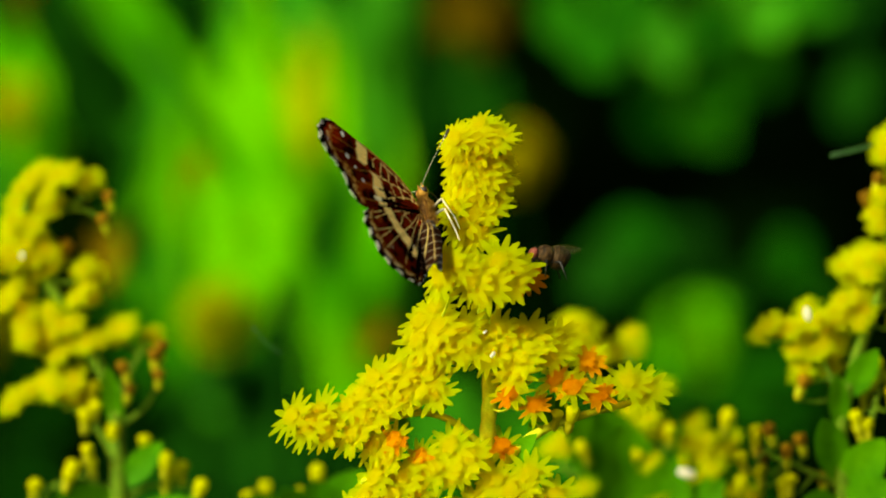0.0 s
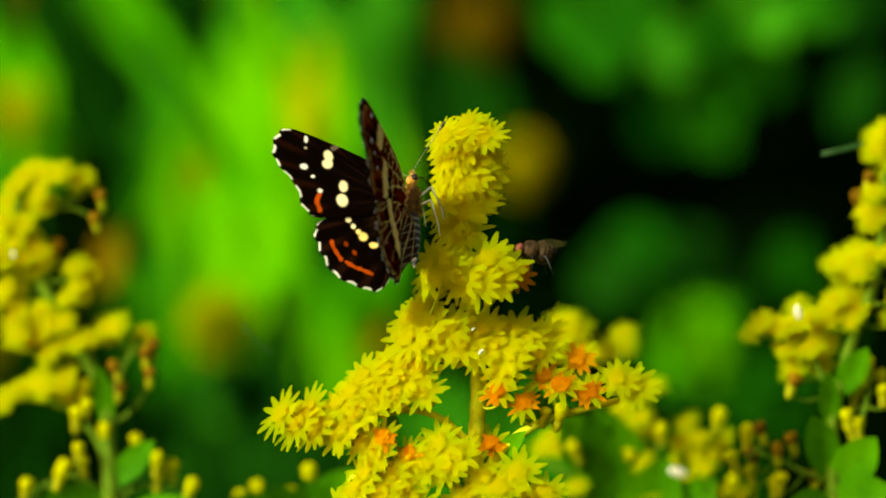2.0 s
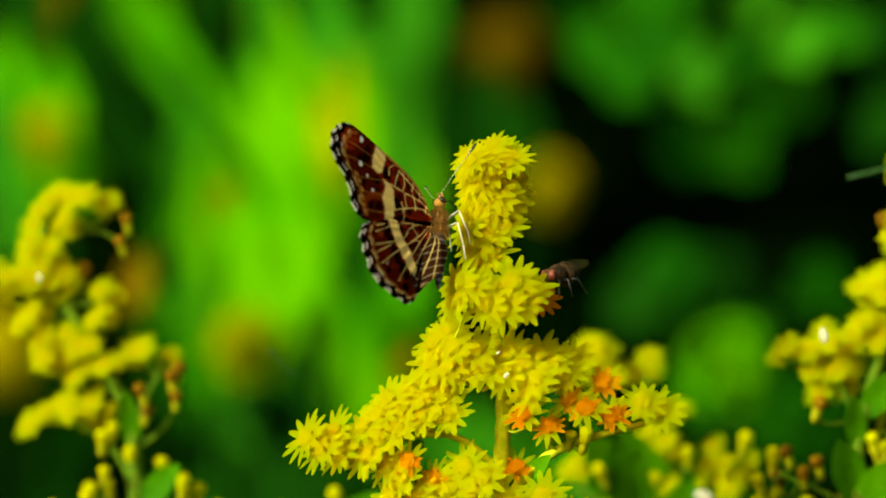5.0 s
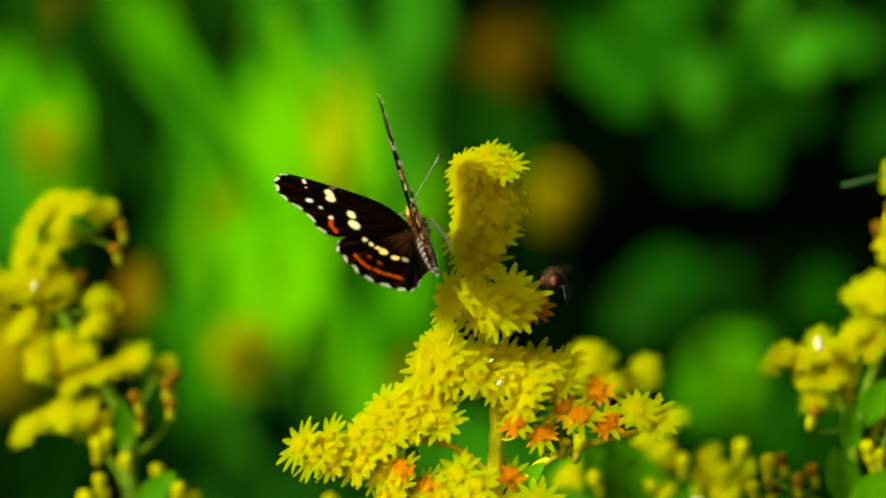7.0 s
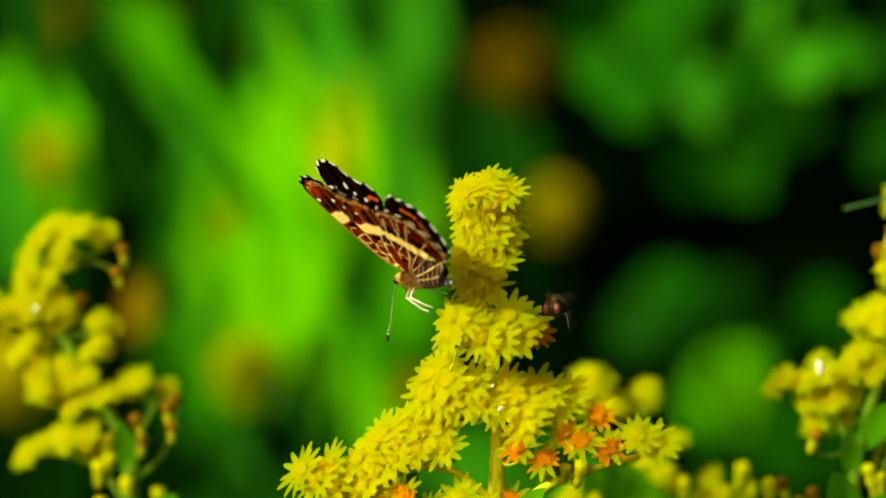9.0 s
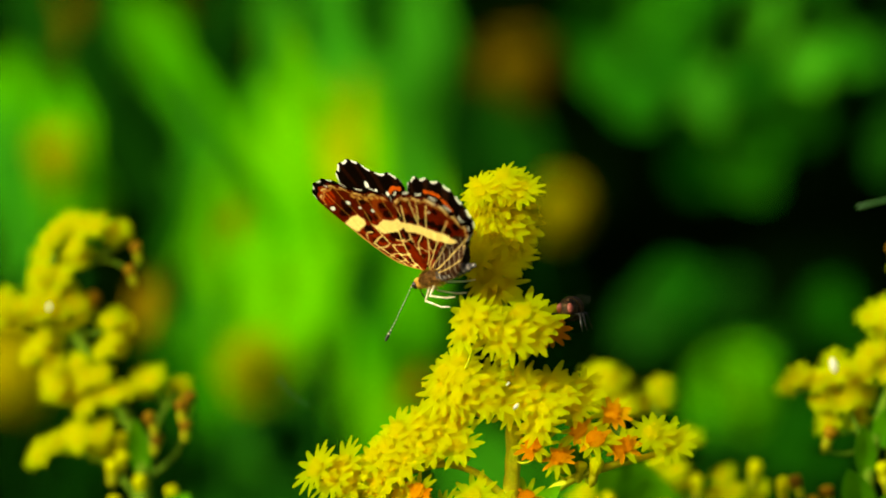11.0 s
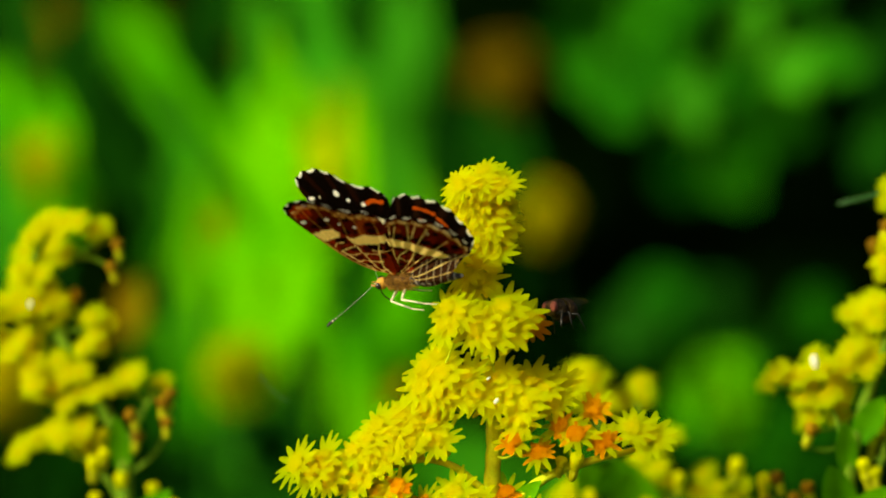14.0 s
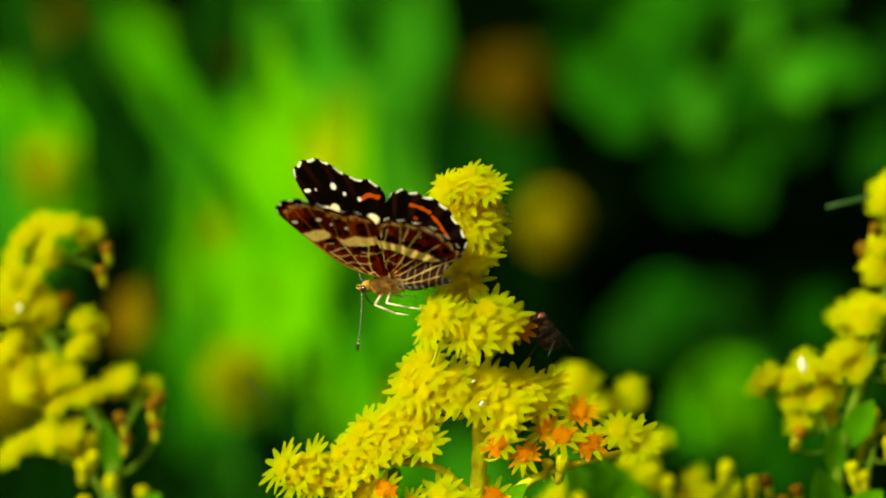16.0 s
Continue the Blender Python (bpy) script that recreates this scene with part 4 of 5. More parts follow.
def under_fore(u, v, s, w, edge):
    col = np.zeros(u.shape + (3,)) + RUST
    mottle = np.sin(u * 3.7 + 1.3 * np.sin(v * 2.1)) * np.sin(v * 3.3 + u)
    col = lay(col, 0.55 * step(mottle, 0.0, 0.7), RUST * 0.35)
    # outer field
    outer = patch(u, v, [(7.6, 11.2), (9.2, 15.0), (8.0, 18.4), (3.0, 17.5), (-4.0, 13.5), (-3.0, 9.0), (0.2, 9.4), (3.0, 9.6), (4.0, 11.4)], 0.5)
    col = lay(col, 0.85 * outer, RUST * 0.3)
    for cu, cv, ru, rv in ((2.6, 10.3, 0.6, 0.7), (1.0, 9.9, 0.7, 0.6), (-0.9, 9.6, 0.8, 0.7), (4.6, 13.0, 0.9, 1.0), (5.6, 12.2, 1.4, 0.6), (1.6, 12.6, 0.6, 0.5), (-1.2, 11.0, 0.8, 0.5)):
        col = lay(col, 0.85 * spot(u, v, cu, cv, ru, rv), BLACK)
    col = lay(col, spot(u, v, 6.7, 15.4, 1.5, 1.6), RUST * 1.6)
    for x in (7.3, 6.6, 5.9):
        col = lay(col, 0.7 * stroke(u, v, [(x, 14.2), (x, 16.6)], 0.16, 0.12), RUST * 0.35)
    col = lay(col, 0.8 * stroke(u, v, [(-2.2, 11.9), (-0.3, 11.9), (0.9, 9.4)], 0.5, 0.5), ORANGE * 0.55)
    # black round the pale fields
    col = lay(col, 0.95 * patch(u, v, [(5.1, 8.8), (4.2, 9.6), (3.3, 9.1), (3.4, 8.0), (4.6, 7.9)]), BLACK)
    col = lay(col, 0.95 * patch(u, v, [(1.5, 7.3), (-0.6, 7.0), (-0.4, 5.5), (0.9, 5.8)]), BLACK)
    col = lay(col, 0.8 * patch(u, v, [(-0.7, 7.0), (-2.4, 7.3), (-2.0, 4.5), (-0.6, 4.8)]), BLACK)
    for cu, cv, ru, rv in ((3.3, 6.7, 0.7, 0.5), (4.6, 6.9, 0.5, 0.5), (3.4, 4.9, 0.6, 0.4), (1.6, 6.3, 0.6, 0.6), (0.3, 4.4, 0.6, 0.5), (2.7, 3.4, 0.5, 0.35), (-1.2, 5.2, 0.7, 1.2), (1.4, 2.5, 0.4, 0.4)):
        col = lay(col, 0.8 * spot(u, v, cu, cv, ru, rv), BLACK)
    # pale fields
    col = lay(col, patch(u, v, [(7.3, 10.8), (5.2, 11.3), (4.2, 11.2), (3.6, 10.1), (4.0, 9.5), (5.5, 9.2), (6.7, 9.0)]), CREAM)
    col = lay(col, patch(u, v, [(3.15, 9.4), (2.3, 8.75), (0.4, 9.2), (-0.7, 8.5), (-2.3, 8.6), (-2.5, 7.2), (-0.3, 6.9), (1.1, 7.15), (2.4, 7.4), (2.9, 8.2)]), CREAM)
    # net of veins
    for line, width in (([(3.0, 8.9), (2.5, 5.6), (2.1, 2.6), (1.2, 0.8)], 0.13), ([(5.1, 6.6), (3.4, 3.6), (2.1, 1.2)], 0.16), ([(-1.3, 8.6), (0.3, 5.4), (1.2, 2.4), (0.8, 0.9)], 0.17), ([(5.1, 5.9), (3.6, 5.6), (2.5, 5.8)], 0.15), ([(4.2, 4.1), (3.2, 4.2), (2.3, 4.0)], 0.15), ([(3.3, 2.9), (2.1, 2.9)], 0.14), ([(2.8, 7.2), (4.0, 7.0), (5.3, 6.6)], 0.16), ([(2.1, 3.7), (1.5, 3.5), (0.8, 3.4)], 0.3), ([(1.0, 5.9), (0.5, 5.5), (-0.2, 5.5)], 0.18), ([(2.3, 5.4), (1.5, 5.2), (0.6, 4.9)], 0.13), ([(1.7, 1.7), (0.9, 1.6)], 0.2), ([(5.6, 7.6), (4.9, 8.4), (4.0, 8.2)], 0.12), ([(-2.3, 5.5), (-0.6, 5.2), (0.3, 5.3)], 0.12)):
        col = lay(col, 0.95 * stroke(u, v, line, width * 0.66), CREAM)
    for line in ([(3.0, 8.9), (2.5, 11.4), (1.8, 14.6)], [(-1.3, 8.6), (-1.7, 10.4), (-2.0, 12.4)], [(3.8, 9.7), (4.2, 12.2), (4.3, 16.2)], [(1.0, 9.1), (0.6, 11.6), (0.1, 13.8)], [(5.2, 9.3), (5.8, 12.6), (6.6, 16.4)]):
        col = lay(col, 0.4 * stroke(u, v, line, 0.07), GOLD)
    col = lay(col, 0.9 * stroke(u, v, [(0.9, 0.7), (3.1, 2.3), (4.7, 4.3), (6.0, 7.1), (6.9, 9.6)], 0.3, 0.2), GOLD)
    # small pale marks
    for cu, cv, ru, rv in ((3.95, 13.25, 0.38, 0.32), (2.75, 11.95, 0.22, 0.22), (1.1, 10.85, 0.26, 0.26), (7.3, 13.35, 0.45, 0.3)):
        col = lay(col, spot(u, v, cu, cv, ru, rv), WHITE)
    col = lay(col, 0.9 * stroke(u, v, [(8.0, 16.3), (7.1, 16.95), (6.2, 17.0), (5.4, 16.5)], 0.14), WHITE)
    col = lay(col, 0.7 * stroke(u, v, [(2.6, 13.9), (0.8, 12.8), (-1.4, 12.3)], 0.34, 0.1) * dashes(w, 30, 0.6), GOLD)
    col = lay(col, edge * step(s, 0.945, 0.955), BLACK)
    col = lay(col, 0.6 * edge * ridge(s, 0.92, 0.009) * dashes(w, 15, 0.6, 0.5), CREAM)
    col = lay(col, 0.5 * edge * ridge(s, 0.9, 0.01), GOLD)
    return lay(col, 0.9 * edge * step(s, 0.985, 0.993) * dashes(w, 15, 0.4), WHITE)


def under_hind(u, v, s, w, edge):
    col = np.zeros(u.shape + (3,)) + RUST
    mottle = np.sin(u * 3.3 + 1.2 * np.sin(v * 2.4)) * np.sin(v * 3.6 - u)
    col = lay(col, 0.55 * step(mottle, 0.0, 0.7), RUST * 0.35)
    beyond = patch(u, v, [(-1.5, 8.9), (-4.4, 7.1), (-6.5, 5.4), (-8.8, 2.8), (-13.5, 3.0), (-12.0, 9.5), (-6.0, 13.0), (-2.5, 12.0)], 0.4)
    col = lay(col, 0.72 * beyond, RUST * 0.25)
    for cu, cv in ((-4.4, 9.4), (-5.9, 8.8), (-7.5, 7.9), (-9.4, 5.6)):
        col = lay(col, 0.7 * spot(u, v, cu, cv, 0.6, 0.45, -30), ORANGE * 0.45)
    col = lay(col, 0.95 * stroke(u, v, [(-1.9, 9.2), (-3.1, 8.6), (-5.3, 7.5), (-7.3, 5.8), (-8.8, 4.3)], 0.95, 0.12), BLACK)
    col = lay(col, 0.8 * stroke(u, v, [(-0.6, 6.2), (-1.6, 6.5), (-3.4, 5.2), (-5.0, 3.4)], 0.35, 0.2), BLACK)
    for cu, cv, ru, rv in ((-1.1, 4.7, 0.6, 0.35), (-2.9, 4.8, 0.6, 0.4), (-0.3, 2.4, 0.4, 0.5), (-1.4, 2.6, 0.6, 0.35), (-4.2, 3.1, 0.7, 0.5), (-0.8, 5.9, 0.5, 0.4), (-3.0, 2.0, 0.8, 0.4)):
        col = lay(col, 0.8 * spot(u, v, cu, cv, ru, rv), BLACK)
    # netted inner fold
    fold = patch(u, v, [(-4.6, 2.6), (-6.8, 3.4), (-8.8, 3.6), (-10.4, 3.0), (-11.5, 2.0), (-7.0, -2.6), (-1.0, -2.6), (-1.2, 0.5)], 0.3)
    col = lay(col, 0.9 * fold, (0.02, 0.012, 0.005))
    for k in range(7):
        x = -9.3 + 1.05 * k
        col = lay(col, 0.4 * fold * stroke(u, v, [(x - 0.3, 3.0), (x + 0.2 * (-1) ** k, 2.0), (x + 0.7, 0.9), (x + 1.3, -0.6), (x + 1.6, -2.2)], 0.08), PALE)
    # pale band
    col = lay(col, patch(u, v, [(-1.3, 8.75), (-2.2, 8.2), (-4.4, 6.95), (-6.4, 5.25), (-7.7, 4.1), (-8.6, 2.7), (-7.4, 2.6), (-6.3, 3.3), (-5.0, 4.15), (-3.7, 5.7), (-1.5, 6.95), (-0.7, 6.5)]), CREAM)
    # net of veins
    for line, width in (([(-2.5, 10.6), (-1.5, 8.5), (-0.4, 5.4), (0.3, 1.1)], 0.2), ([(-4.4, 10.2), (-2.2, 6.5), (-1.4, 4.2), (0.1, 1.0)], 0.13), ([(-6.2, 10.2), (-4.0, 5.6), (-2.0, 4.3), (0.0, 0.9)], 0.13), ([(-8.4, 8.9), (-5.9, 6.4), (-3.9, 4.0), (-1.9, 2.0), (0.0, 0.7)], 0.14), ([(-9.8, 5.8), (-5.6, 3.7), (-3.3, 2.4), (-0.6, 0.7)], 0.11), ([(-8.2, 3.9), (-5.4, 2.4), (-2.6, 1.2), (-0.3, 0.4)], 0.07), ([(-10.6, 2.6), (-7.2, 1.6), (-3.5, 0.6), (-0.6, 0.2)], 0.15)) + (([(-8.0, 0.5), (-5.0, 0.1), (-2.0, 0.0), (-0.4, 0.0)], 0.08), ([(0.1, 4.4), (-0.8, 4.0), (-1.6, 3.9)], 0.36), ([(-1.9, 4.2), (-2.2, 3.4), (-2.8, 2.8)], 0.13), ([(-3.9, 4.1), (-3.5, 3.4), (-3.3, 2.5)], 0.12), ([(0.1, 2.4), (-0.6, 2.3), (-1.1, 2.5)], 0.16), ([(-3.6, 10.3), (-2.9, 8.8)], 0.1), ([(-7.2, 9.9), (-5.3, 7.4)], 0.1)):
        col = lay(col, (0.95 - 0.45 * fold) * stroke(u, v, line, width * 0.52), CREAM)
    col = lay(col, 0.9 * spot(u, v, -0.2, 1.0, 0.7, 0.4), VEIN)
    # marginal marks
    for cu, cv, ru, rv in ((-4.5, 10.7, 0.5, 0.28), (-6.1, 10.4, 0.5, 0.28), (-7.7, 9.9, 0.5, 0.3), (-11.2, 6.4, 0.4, 0.6), (-11.7, 4.8, 0.5, 0.7), (-8.9, 7.6, 0.5, 0.5), (-10.3, 4.6, 0.7, 0.6)):
        col = lay(col, 0.95 * spot(u, v, cu, cv, ru, rv, -25), BLACK)
    for cu, cv, ru, rv in ((-9.6, 9.0, 0.8, 0.3), (-10.8, 7.6, 0.75, 0.28)):
        col = lay(col, 0.75 * spot(u, v, cu, cv, ru, rv, 50), PALE)
    col = lay(col, spot(u, v, -8.0, 7.9, 0.2, 0.2), PALE * 1.2)
    col = lay(col, edge * step(s, 0.95, 0.96), BLACK)
    col = lay(col, 0.7 * edge * ridge(s, 0.92, 0.012) * dashes(w, 15, 0.7, 0.4), CREAM)
    col = lay(col, 0.5 * edge * ridge(s, 0.895, 0.01), GOLD)
    return lay(col, 0.9 * edge * step(s, 0.978, 0.986) * dashes(w, 15, 0.45), WHITE)


def wing_mesh(name, outline, sign, upper, under, first, last, lobes):
    """Two scaled faces a hair apart on one outline. sign: +1 for the left wing. first, last: the share of the outline that is outer margin."""
    nw, ns = 300, 140
    line = spline([Vector((a, b, 0)) for a, b in outline], nw)
    root = (line[0] + line[-1]) / 2
    ln = np.array([(p.x, p.y) for p in line])
    w = np.linspace(0, 1, nw + 1)
    edge1 = step(w, first - 0.02, first + 0.02) * (1 - step(w, last - 0.02, last + 0.02))
    out = ln - np.array((root.x, root.y))
    ln = ln + out / np.linalg.norm(out, axis=1)[:, None] * (0.16 * np.sin(w * lobes * 2 * math.pi) * edge1)[:, None]
    s = np.linspace(0, 1, ns + 1)[1:] ** 0.8
    S, Wg = np.meshgrid(s, w, indexing="ij")
    uu = root.x + S * (ln[:, 0] - root.x)[None, :]
    vv = root.y + S * (ln[:, 1] - root.y)[None, :]
    edge = np.broadcast_to(edge1, S.shape)
    relief = 0.05 * np.sin(Wg * 70) * S * (1 - S) * 4 + 0.35 * np.sin(S * 2.6) * (Wg - 0.5)
    relief = relief - 1.15 * (1 - step(vv, -0.6, 2.2)) * step(-uu, 1.0, 3.0)
    thick = 0.05 * (1 - S ** 6) + 0.004
    verts, cols = [], []
    for z, paint in ((1, upper), (-1, under)):
        verts.append(np.stack([uu, sign * vv, relief + z * thick], -1).reshape(-1, 3) * 0.001)
        cols.append(paint(uu, vv, S, Wg, edge).reshape(-1, 3))
    verts, cols = np.concatenate(verts), np.concatenate(cols)
    n, row = S.size, nw + 1
    faces = []
    for side in (0, 1):
        for i in range(ns - 1):
            for j in range(nw):
                a = side * n + i * row + j
                q = (a, a + 1, a + row + 1, a + row)
                faces.append(q if (side == 0) == (sign < 0) else q[::-1])
    last_row = (ns - 1) * row
    for j in range(nw):
        a = last_row + j
        q = (a, a + 1, n + a + 1, n + a)
        faces.append(q if sign < 0 else q[::-1])
    me = bpy.data.meshes.new(name)
    me.from_pydata(verts.tolist(), [], faces)
    me.materials.append(WING)
    layer = me.color_attributes.new("pattern", "FLOAT_COLOR", "POINT")
    layer.data.foreach_set("color", np.concatenate([np.clip(cols, 0, 1), np.ones((len(cols), 1))], 1).astype(np.float32).ravel())
    me.polygons.foreach_set("use_smooth", [True] * len(faces))
    me.update()
    return me


def make_butterfly():
    ob = thing("butterfly", (0, 0, 0), "dark brown butterfly with white spots and netted rusty wing undersides", "butterfly")
    mm = 0.001
    bm = bmesh.new()
    add_blob(bm, Vector((0.4, 0, 0)) * mm, Vector((2.2, 0.95, 1.0)) * mm, None, 14, 10, 0.1)
    thorax = part("thorax", bm, DARKFUR, ob)
    bm = bmesh.new()
    rng = random.Random(3)
    for i in range(900):
        a, x = rng.uniform(0, 2 * math.pi), rng.uniform(-2.6, 2.8)
        r = 0.95 * math.sqrt(max(0.05, 1 - ((x - 0.4) / 2.35) ** 2))
        p = Vector((x, r * math.cos(a), r * math.sin(a)))
        q = p + Vector((-rng.uniform(0.2, 1.1), math.cos(a) * rng.uniform(0.3, 0.9), math.sin(a) * rng.uniform(0.3, 0.9)))
        add_tube(bm, [p * mm, q * mm], [0.00004, 0.00001], 3)
    part("fur", bm, FUR, thorax, "tawny hair on the body")
    bm = bmesh.new()
    pts = spline([Vector(p) * mm for p in ((-1.4, 0, -0.1), (-3.5, 0, -0.15), (-6, 0, -0.3), (-8.6, 0, -0.5))], 22)
    add_tube(bm, pts, [mm * (0.8 + 0.2 * math.sin(math.pi * i / 22) - 0.62 * (i / 22) ** 3) * (1 + 0.05 * math.sin(i * 2.2)) for i in range(23)], 14)
    part("abdomen", bm, ABDOMEN, ob, "grey abdomen with pale rings")
    bm = bmesh.new()
    add_blob(bm, Vector((3.1, 0, -0.05)) * mm, Vector((0.75, 0.85, 0.8)) * mm, None, 12, 8, 0.06)
    head = part("head", bm, FUR, ob)
    feelers = {}
    for sgn in (1, -1):
        bm = bmesh.new()
        add_blob(bm, Vector((3.35, 0.62 * sgn, 0.05)) * mm, Vector((0.5, 0.42, 0.52)) * mm, None, 12, 8)
        part("eye", bm, EYE, head)
        bm = bmesh.new()
        add_tube(bm, [Vector((x, y * sgn, z)) * mm for x, y, z in ((3.5, 0.3, -0.3), (4.1, 0.3, -0.1), (4.6, 0.28, 0.15))], [0.00022, 0.0002, 0.00006], 6)
        part("palp", bm, FUR, head)
        bm = bmesh.new()
        pts = spline([Vector((x, y, 0)) * mm for x, y in ((0, 0), (2.8, 0.1), (5.6, 0.0), (8.3, -0.25))], 30)
        add_tube(bm, pts, [0.00005] * 25 + [0.00008, 0.00012, 0.00018, 0.0002, 0.00016, 0.00008], 6)
        feeler = feelers[sgn] = hang("antenna", mesh_of("antenna", bm, FEELER), ob, Matrix.Translation(Vector((3.6, 0.3 * sgn, 0.5)) * mm) @ pose(0, 0, 0, 0, 24, 58 * sgn))
        bm = bmesh.new()
        add_blob(bm, Vector((8.0, -0.2, 0)) * mm, Vector((0.7, 0.22, 0.22)) * mm, None, 8, 6)
        part("club", bm, CLUB, feeler)
    bm = bmesh.new()
    add_tube(bm, spline([Vector(p) * mm for p in ((3.6, 0, -0.6), (3.9, 0, -1.6), (3.6, 0, -2.8), (2.8, 0, -3.4))], 10), [0.00009] * 10 + [0.00004], 5)
    part("tongue", bm, EYE, head)
    for sgn in (1, -1):
        for hip, knee, shin, foot in (((0.9, 0.5, -0.8), (2.4, 1.3, -2.2), (-0.2, 1.7, -3.6), (-1.9, 1.8, -4.0)), ((-0.2, 0.6, -0.8), (0.4, 1.8, -1.7), (-2.6, 2.1, -2.6), (-4.4, 2.2, -2.9))):
            bm = bmesh.new()
            add_tube(bm, spline([Vector((x, y * sgn, z)) * mm for x, y, z in (hip, knee)], 4), [0.00018, 0.0002, 0.00018, 0.00015, 0.00012], 6)
            add_tube(bm, [Vector((x, y * sgn, z)) * mm for x, y, z in (knee, shin)], [0.00013, 0.0001], 6)
            add_tube(bm, [Vector((x, y * sgn, z)) * mm for x, y, z in (shin, foot)], [0.0001, 0.00006], 6)
            part("leg", bm, LEG, ob)
    wings = {}
    for sgn in (1, -1):
        wings["fore", sgn] = hang("forewing", wing_mesh("forewing", FORE, sgn, upper_fore, under_fore, 0.34, 0.8, 14), ob, None)
        wings["hind", sgn] = hang("hindwing", wing_mesh("hindwing", HIND, sgn, upper_hind, under_hind, 0.22, 0.8, 14), ob, None)
    return ob, wings, feelers


def make_fly():
    ob = thing("fly", (0, 0, 0), "small dark bristly fly with red eyes on a flower head", "fly")
    mm = 0.00142
    bm = bmesh.new()
    add_blob(bm, Vector((0.3, 0, 0.1)) * mm, Vector((1.0, 0.9, 0.95)) * mm, None, 14, 10, 0.08)
    thorax = part("thorax", bm, FLYSKIN, ob)
    bm = bmesh.new()
    rng = random.Random(8)
    for i in range(90):
        a, x = rng.uniform(0, math.pi), rng.uniform(-1.7, 1.2)
        p = Vector((x, 0.8 * math.cos(a), 0.75 * math.sin(a)))
        add_tube(bm, [p * mm, (p * 1.35 + Vector((-0.25, 0, 0))) * mm], [0.00003, 0.00001], 3)
    part("bristles", bm, FLYLEG, thorax)
    bm = bmesh.new()
    pts = [Vector((x, 0, z)) * mm for x, z in ((-0.4, 0.05), (-0.8, 0.05), (-1.2, 0.0), (-1.6, -0.1), (-1.9, -0.2))]
    add_tube(bm, spline(pts, 14), [mm * (0.72 + 0.5 * math.sin(math.pi * min(1, 0.25 + 0.8 * i / 14))) * (1 if i < 14 else 0.4) * (1 - 0.04 * (i % 3)) for i in range(15)], 12)
    part("abdomen", bm, FLYBELLY, ob)
    bm = bmesh.new()
    add_blob(bm, Vector((1.3, 0, 0.05)) * mm, Vector((0.5, 0.75, 0.68)) * mm, None, 12, 8)
    head = part("head", bm, FLYSKIN, ob)
    for sgn in (1, -1):
        bm = bmesh.new()
        add_blob(bm, Vector((1.4, 0.46 * sgn, 0.15)) * mm, Vector((0.4, 0.34, 0.5)) * mm, None, 12, 8)
        part("eye", bm, FLYEYE, head, "dull red eye")
        bm = bmesh.new()
        rows = []
        for i in range(9):
            s = i / 8
            c = Vector((0.2 - 2.9 * s, (0.5 + 0.8 * s) * sgn, 0.7 + 0.35 * s))
            hw = 0.6 * math.sin(math.pi * min(1, 0.08 + 0.86 * s)) ** 0.6
            rows.append([bm.verts.new((c + Vector((0, e * hw * 0.65 * sgn, -0.75 * e * hw))) * mm) for e in (-1, 0, 1)])
        for a, b in zip(rows, rows[1:]):
            for k in range(2):
                bm.faces.new((a[k], a[k + 1], b[k + 1], b[k])).smooth = True
        part("wing", bm, FLYWING, ob, "clear brownish wing")
        for x, dx in ((0.9, 0.9), (0.3, 0.0), (-0.3, -1.1)):
            bm = bmesh.new()
            add_tube(bm, [Vector(p) * mm for p in ((x, 0.5 * sgn, -0.4), (x + dx * 0.6, 1.4 * sgn, -0.35), (x + dx, 1.6 * sgn, -1.2), (x + dx * 1.3, 1.8 * sgn, -1.9))], [0.0002, 0.00018, 0.00013, 0.00008], 6)
            part("leg", bm, FLYLEG, ob)
    return ob


make_ground()
make_hedge()
make_background()
make_main_goldenrod()
make_side_goldenrods()
butterfly, wings, feelers = make_butterfly()
fly = make_fly()

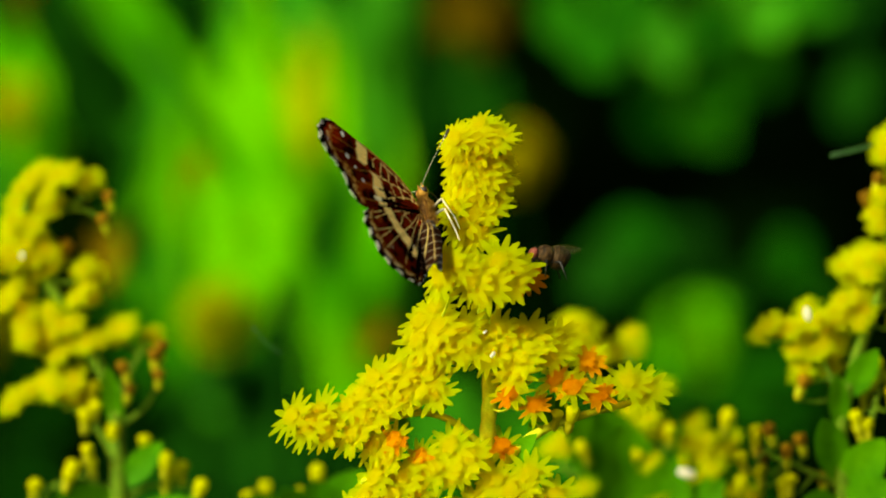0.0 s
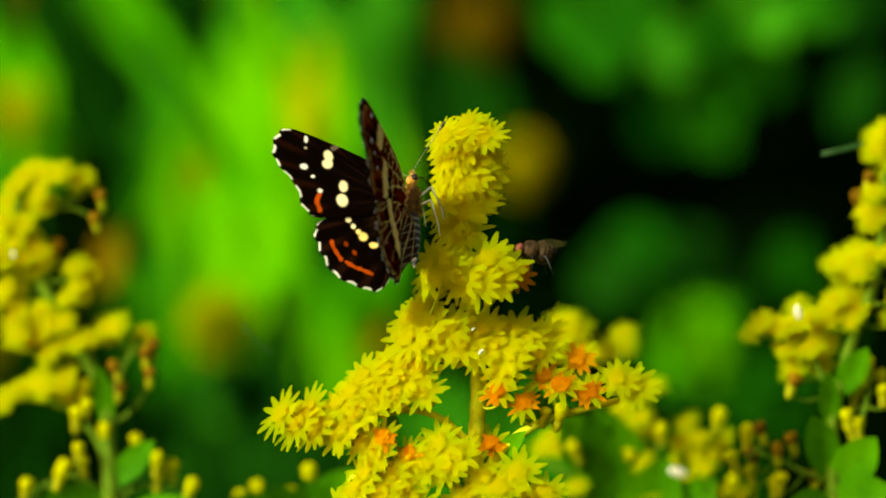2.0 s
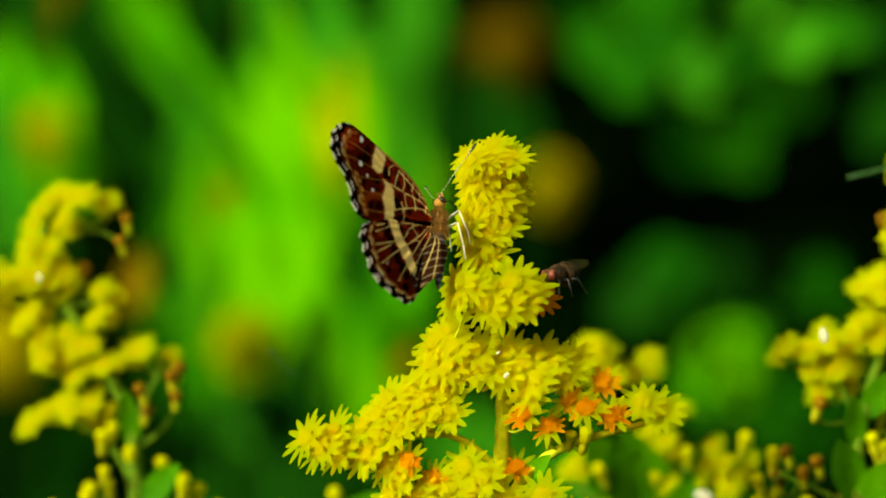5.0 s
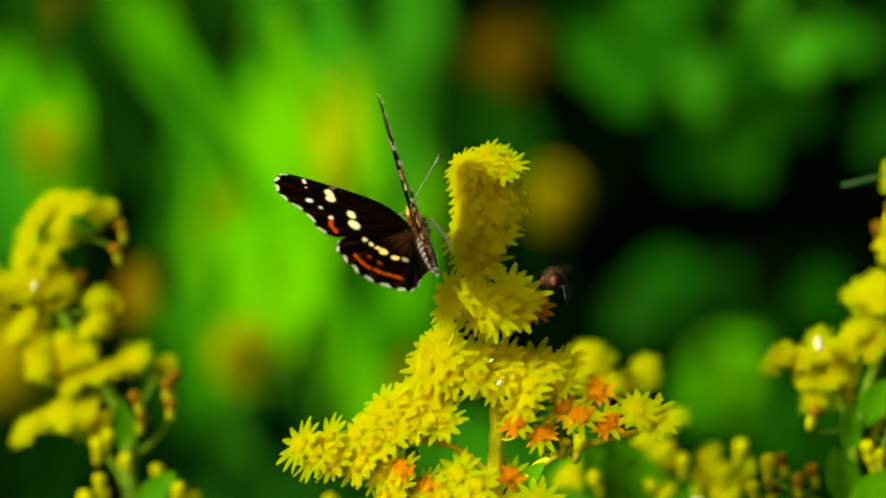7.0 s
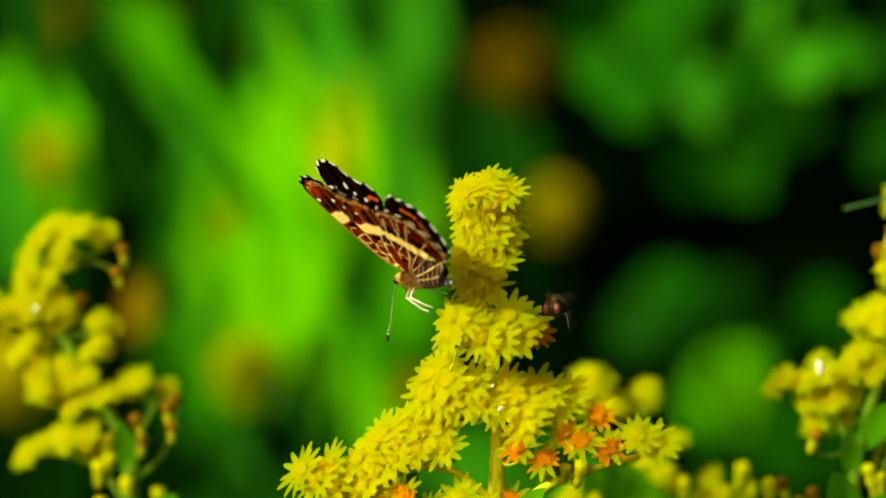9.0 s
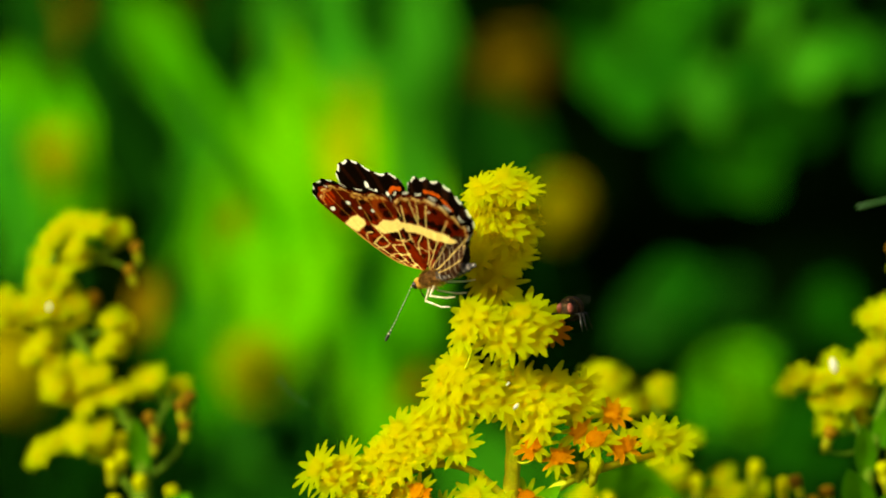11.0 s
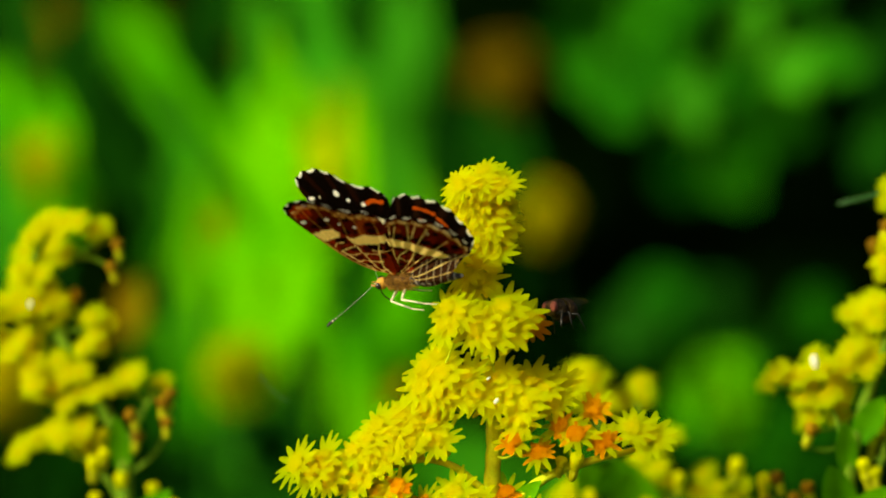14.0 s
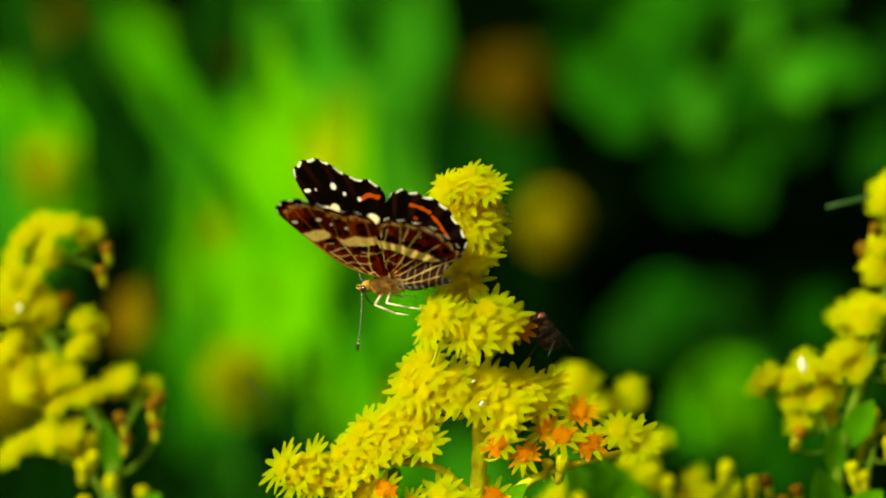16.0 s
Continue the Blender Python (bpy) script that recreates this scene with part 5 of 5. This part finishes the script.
# seconds, x and height in mm from the lens's rest line, three angles, lift of the left and the right wings in degrees
FLIGHT = [
    (0, -2.18, 4.54, -59.3, -57.0, 109.4, 89.3, 89.4),
    (0.5, -2.20, 4.93, -58.6, -57.4, 111.6, 89.5, 89.5),
    (1, -1.85, 6.42, -42.6, -68.9, 90.9, 83.9, 84.4),
    (1.5, -2.00, 6.79, -35.5, -71.9, 82.5, 75.4, 75.8),
    (2, -2.52, 5.56, -48.7, -72.2, 90.6, 61.7, 61.0),
    (2.5, -2.41, 5.37, -50.3, -79.8, 89.6, 64.5, 64.3),
    (3, -2.54, 5.26, -34.7, -74.6, 77.2, 83.3, 83.2),
    (3.5, -2.39, 5.64, -41.9, -70.6, 83.2, 89.3, 89.3),
    (4, -2.46, 5.53, -42.8, -68.3, 84.1, 89.3, 89.3),
    (4.2, -2.25, 5.42, -39.9, -68.5, 81.7, 89.2, 89.3),
    (6.3, -3.16, 6.34, -56.6, -52.1, 111.0, 75.2, 74.5),
    (6.5, -3.63, 6.08, -55.2, -46.2, 112.3, 68.8, 67.2),
    (7, -4.15, 6.19, -55.6, -43.5, 112.5, 59.6, 58.0),
    (7.5, -3.39, 6.29, -54.8, -43.8, 107.2, 68.7, 66.3),
    (8, -2.03, 6.30, -63.8, -41.8, 109.5, 89.5, 89.5),
    (8.2, -2.60, 6.00, -62.5, -36.5, 111.0, 89.4, 89.5),
    (8.5, -4.93, 4.39, -48.3, -19.1, 126.9, 88.8, 88.8),
    (8.7, -4.63, 3.92, -42.5, -6.9, 121.7, 88.4, 88.4),
    (9, -4.78, 3.12, -39.8, -1.3, 124.2, 84.6, 84.5),
    (9.2, -5.04, 3.02, -39.1, -1.4, 124.8, 81.6, 81.0),
    (11.3, -4.21, 3.02, -24.7, 17.3, 132.1, 81.2, 81.8),
    (11.5, -5.20, 3.03, -12.0, 15.6, 141.0, 76.5, 75.6),
    (11.8, -4.85, 3.07, -24.1, 18.0, 139.5, 74.3, 74.7),
    (12, -5.60, 1.93, -38.2, 23.8, 145.7, 74.2, 75.3),
    (12.5, -5.57, 2.38, -39.9, 14.9, 145.2, 78.0, 78.9),
    (13, -5.39, 2.24, -42.6, 13.4, 146.2, 76.0, 76.6),
    (13.5, -5.34, 2.31, -44.8, 6.7, 149.6, 73.3, 73.6),
    (14, -5.66, 1.97, -45.6, 6.0, 152.6, 80.3, 81.1),
    (14.5, -5.28, 2.14, -44.2, 4.8, 151.7, 82.7, 83.3),
    (15, -5.59, 1.99, -44.0, 4.5, 155.1, 76.0, 76.4),
    (15.5, -5.51, 2.29, -38.9, 2.8, 156.6, 70.5, 71.2),
    (16, -5.62, 1.83, -39.8, 4.9, 157.3, 75.9, 76.5),
]
# seconds, dip and spread of each antenna in degrees
FEELER_ROWS = {
    1: [(0, 24, 58), (8.2, 24, 40), (8.5, 24, 33), (9, 48, 78), (11.3, 24, 68), (11.5, 21, 66), (12, 21, 46), (12.5, 22, 58), (13, 21, 54), (13.5, 15, 48), (14, 9, 45), (14.5, 6, 42), (15, 9, 39), (15.5, 27, 100), (16, 48, 80)],
    -1: [(0, 3, -45), (4.2, 6, -42), (6.5, 9, -36), (7, 6, -51), (8.2, 12, -56), (9, 20, -60), (16, 20, -60)]}
# seconds, grid place, depth in mm, three angles
FLY_ROWS = [
    (0, 962, 457, -3, 0, -8, 188), (1, 960, 455, -3, 0, -4, 188), (2, 957, 453, -3, 0, -6, 188), (3, 960, 453, -3, 0, -4, 190), (3.5, 961, 454, -3, 0, -4, 194), (4.2, 960, 454, -3, 0, 0, 206), (6.3, 954, 450, -3, 0, 8, 254), (7, 955, 449, -3, 0, 8, 258), (8.2, 956, 451, -3, 0, 8, 260), (9.2, 959, 454, -3, 0, 6, 258),
    (11.3, 957, 459, -3, 0, 2, 254), (12.6, 961, 462, -3, 0, 2, 250), (13.4, 967, 468, -3, 5, -2, 236), (14.2, 975, 469, -3, 5, -6, 228), (14.5, 975, 469, -3, 5, -4, 208), (15, 966, 471, -3, 0, 6, 196), (15.5, 972, 482, -3, 5, -25, 200), (15.8, 973, 497, -3, 5, -52, 204), (16, 974, 501, -3, 5, -60, 206)]


def motions():
    walk(butterfly, [(t, pose(x / 1000, DEPTH, TALL + z / 1000, rx, ry, rz)) for t, x, z, rx, ry, rz, left, right in FLIGHT])
    for sgn in (1, -1):
        for which, lift in (("fore", 0.00085), ("hind", 0.0007)):
            walk(wings[which, sgn], [(row[0], pose(0, 0, lift, (row[6] if sgn > 0 else row[7]) * sgn, 0, 0)) for row in FLIGHT])
        walk(feelers[sgn], [(t, pose(0.0036, 0.0003 * sgn, 0.0005, 0, dip, spread)) for t, dip, spread in FEELER_ROWS[sgn]])
    walk(fly, [(t, Matrix.Translation(at(x + 8, y - 2, d / 1000)) @ pose(0, 0, 0, rx, ry, rz)) for t, x, y, d, rx, ry, rz in FLY_ROWS])


DEPTH = -0.0072
motions()
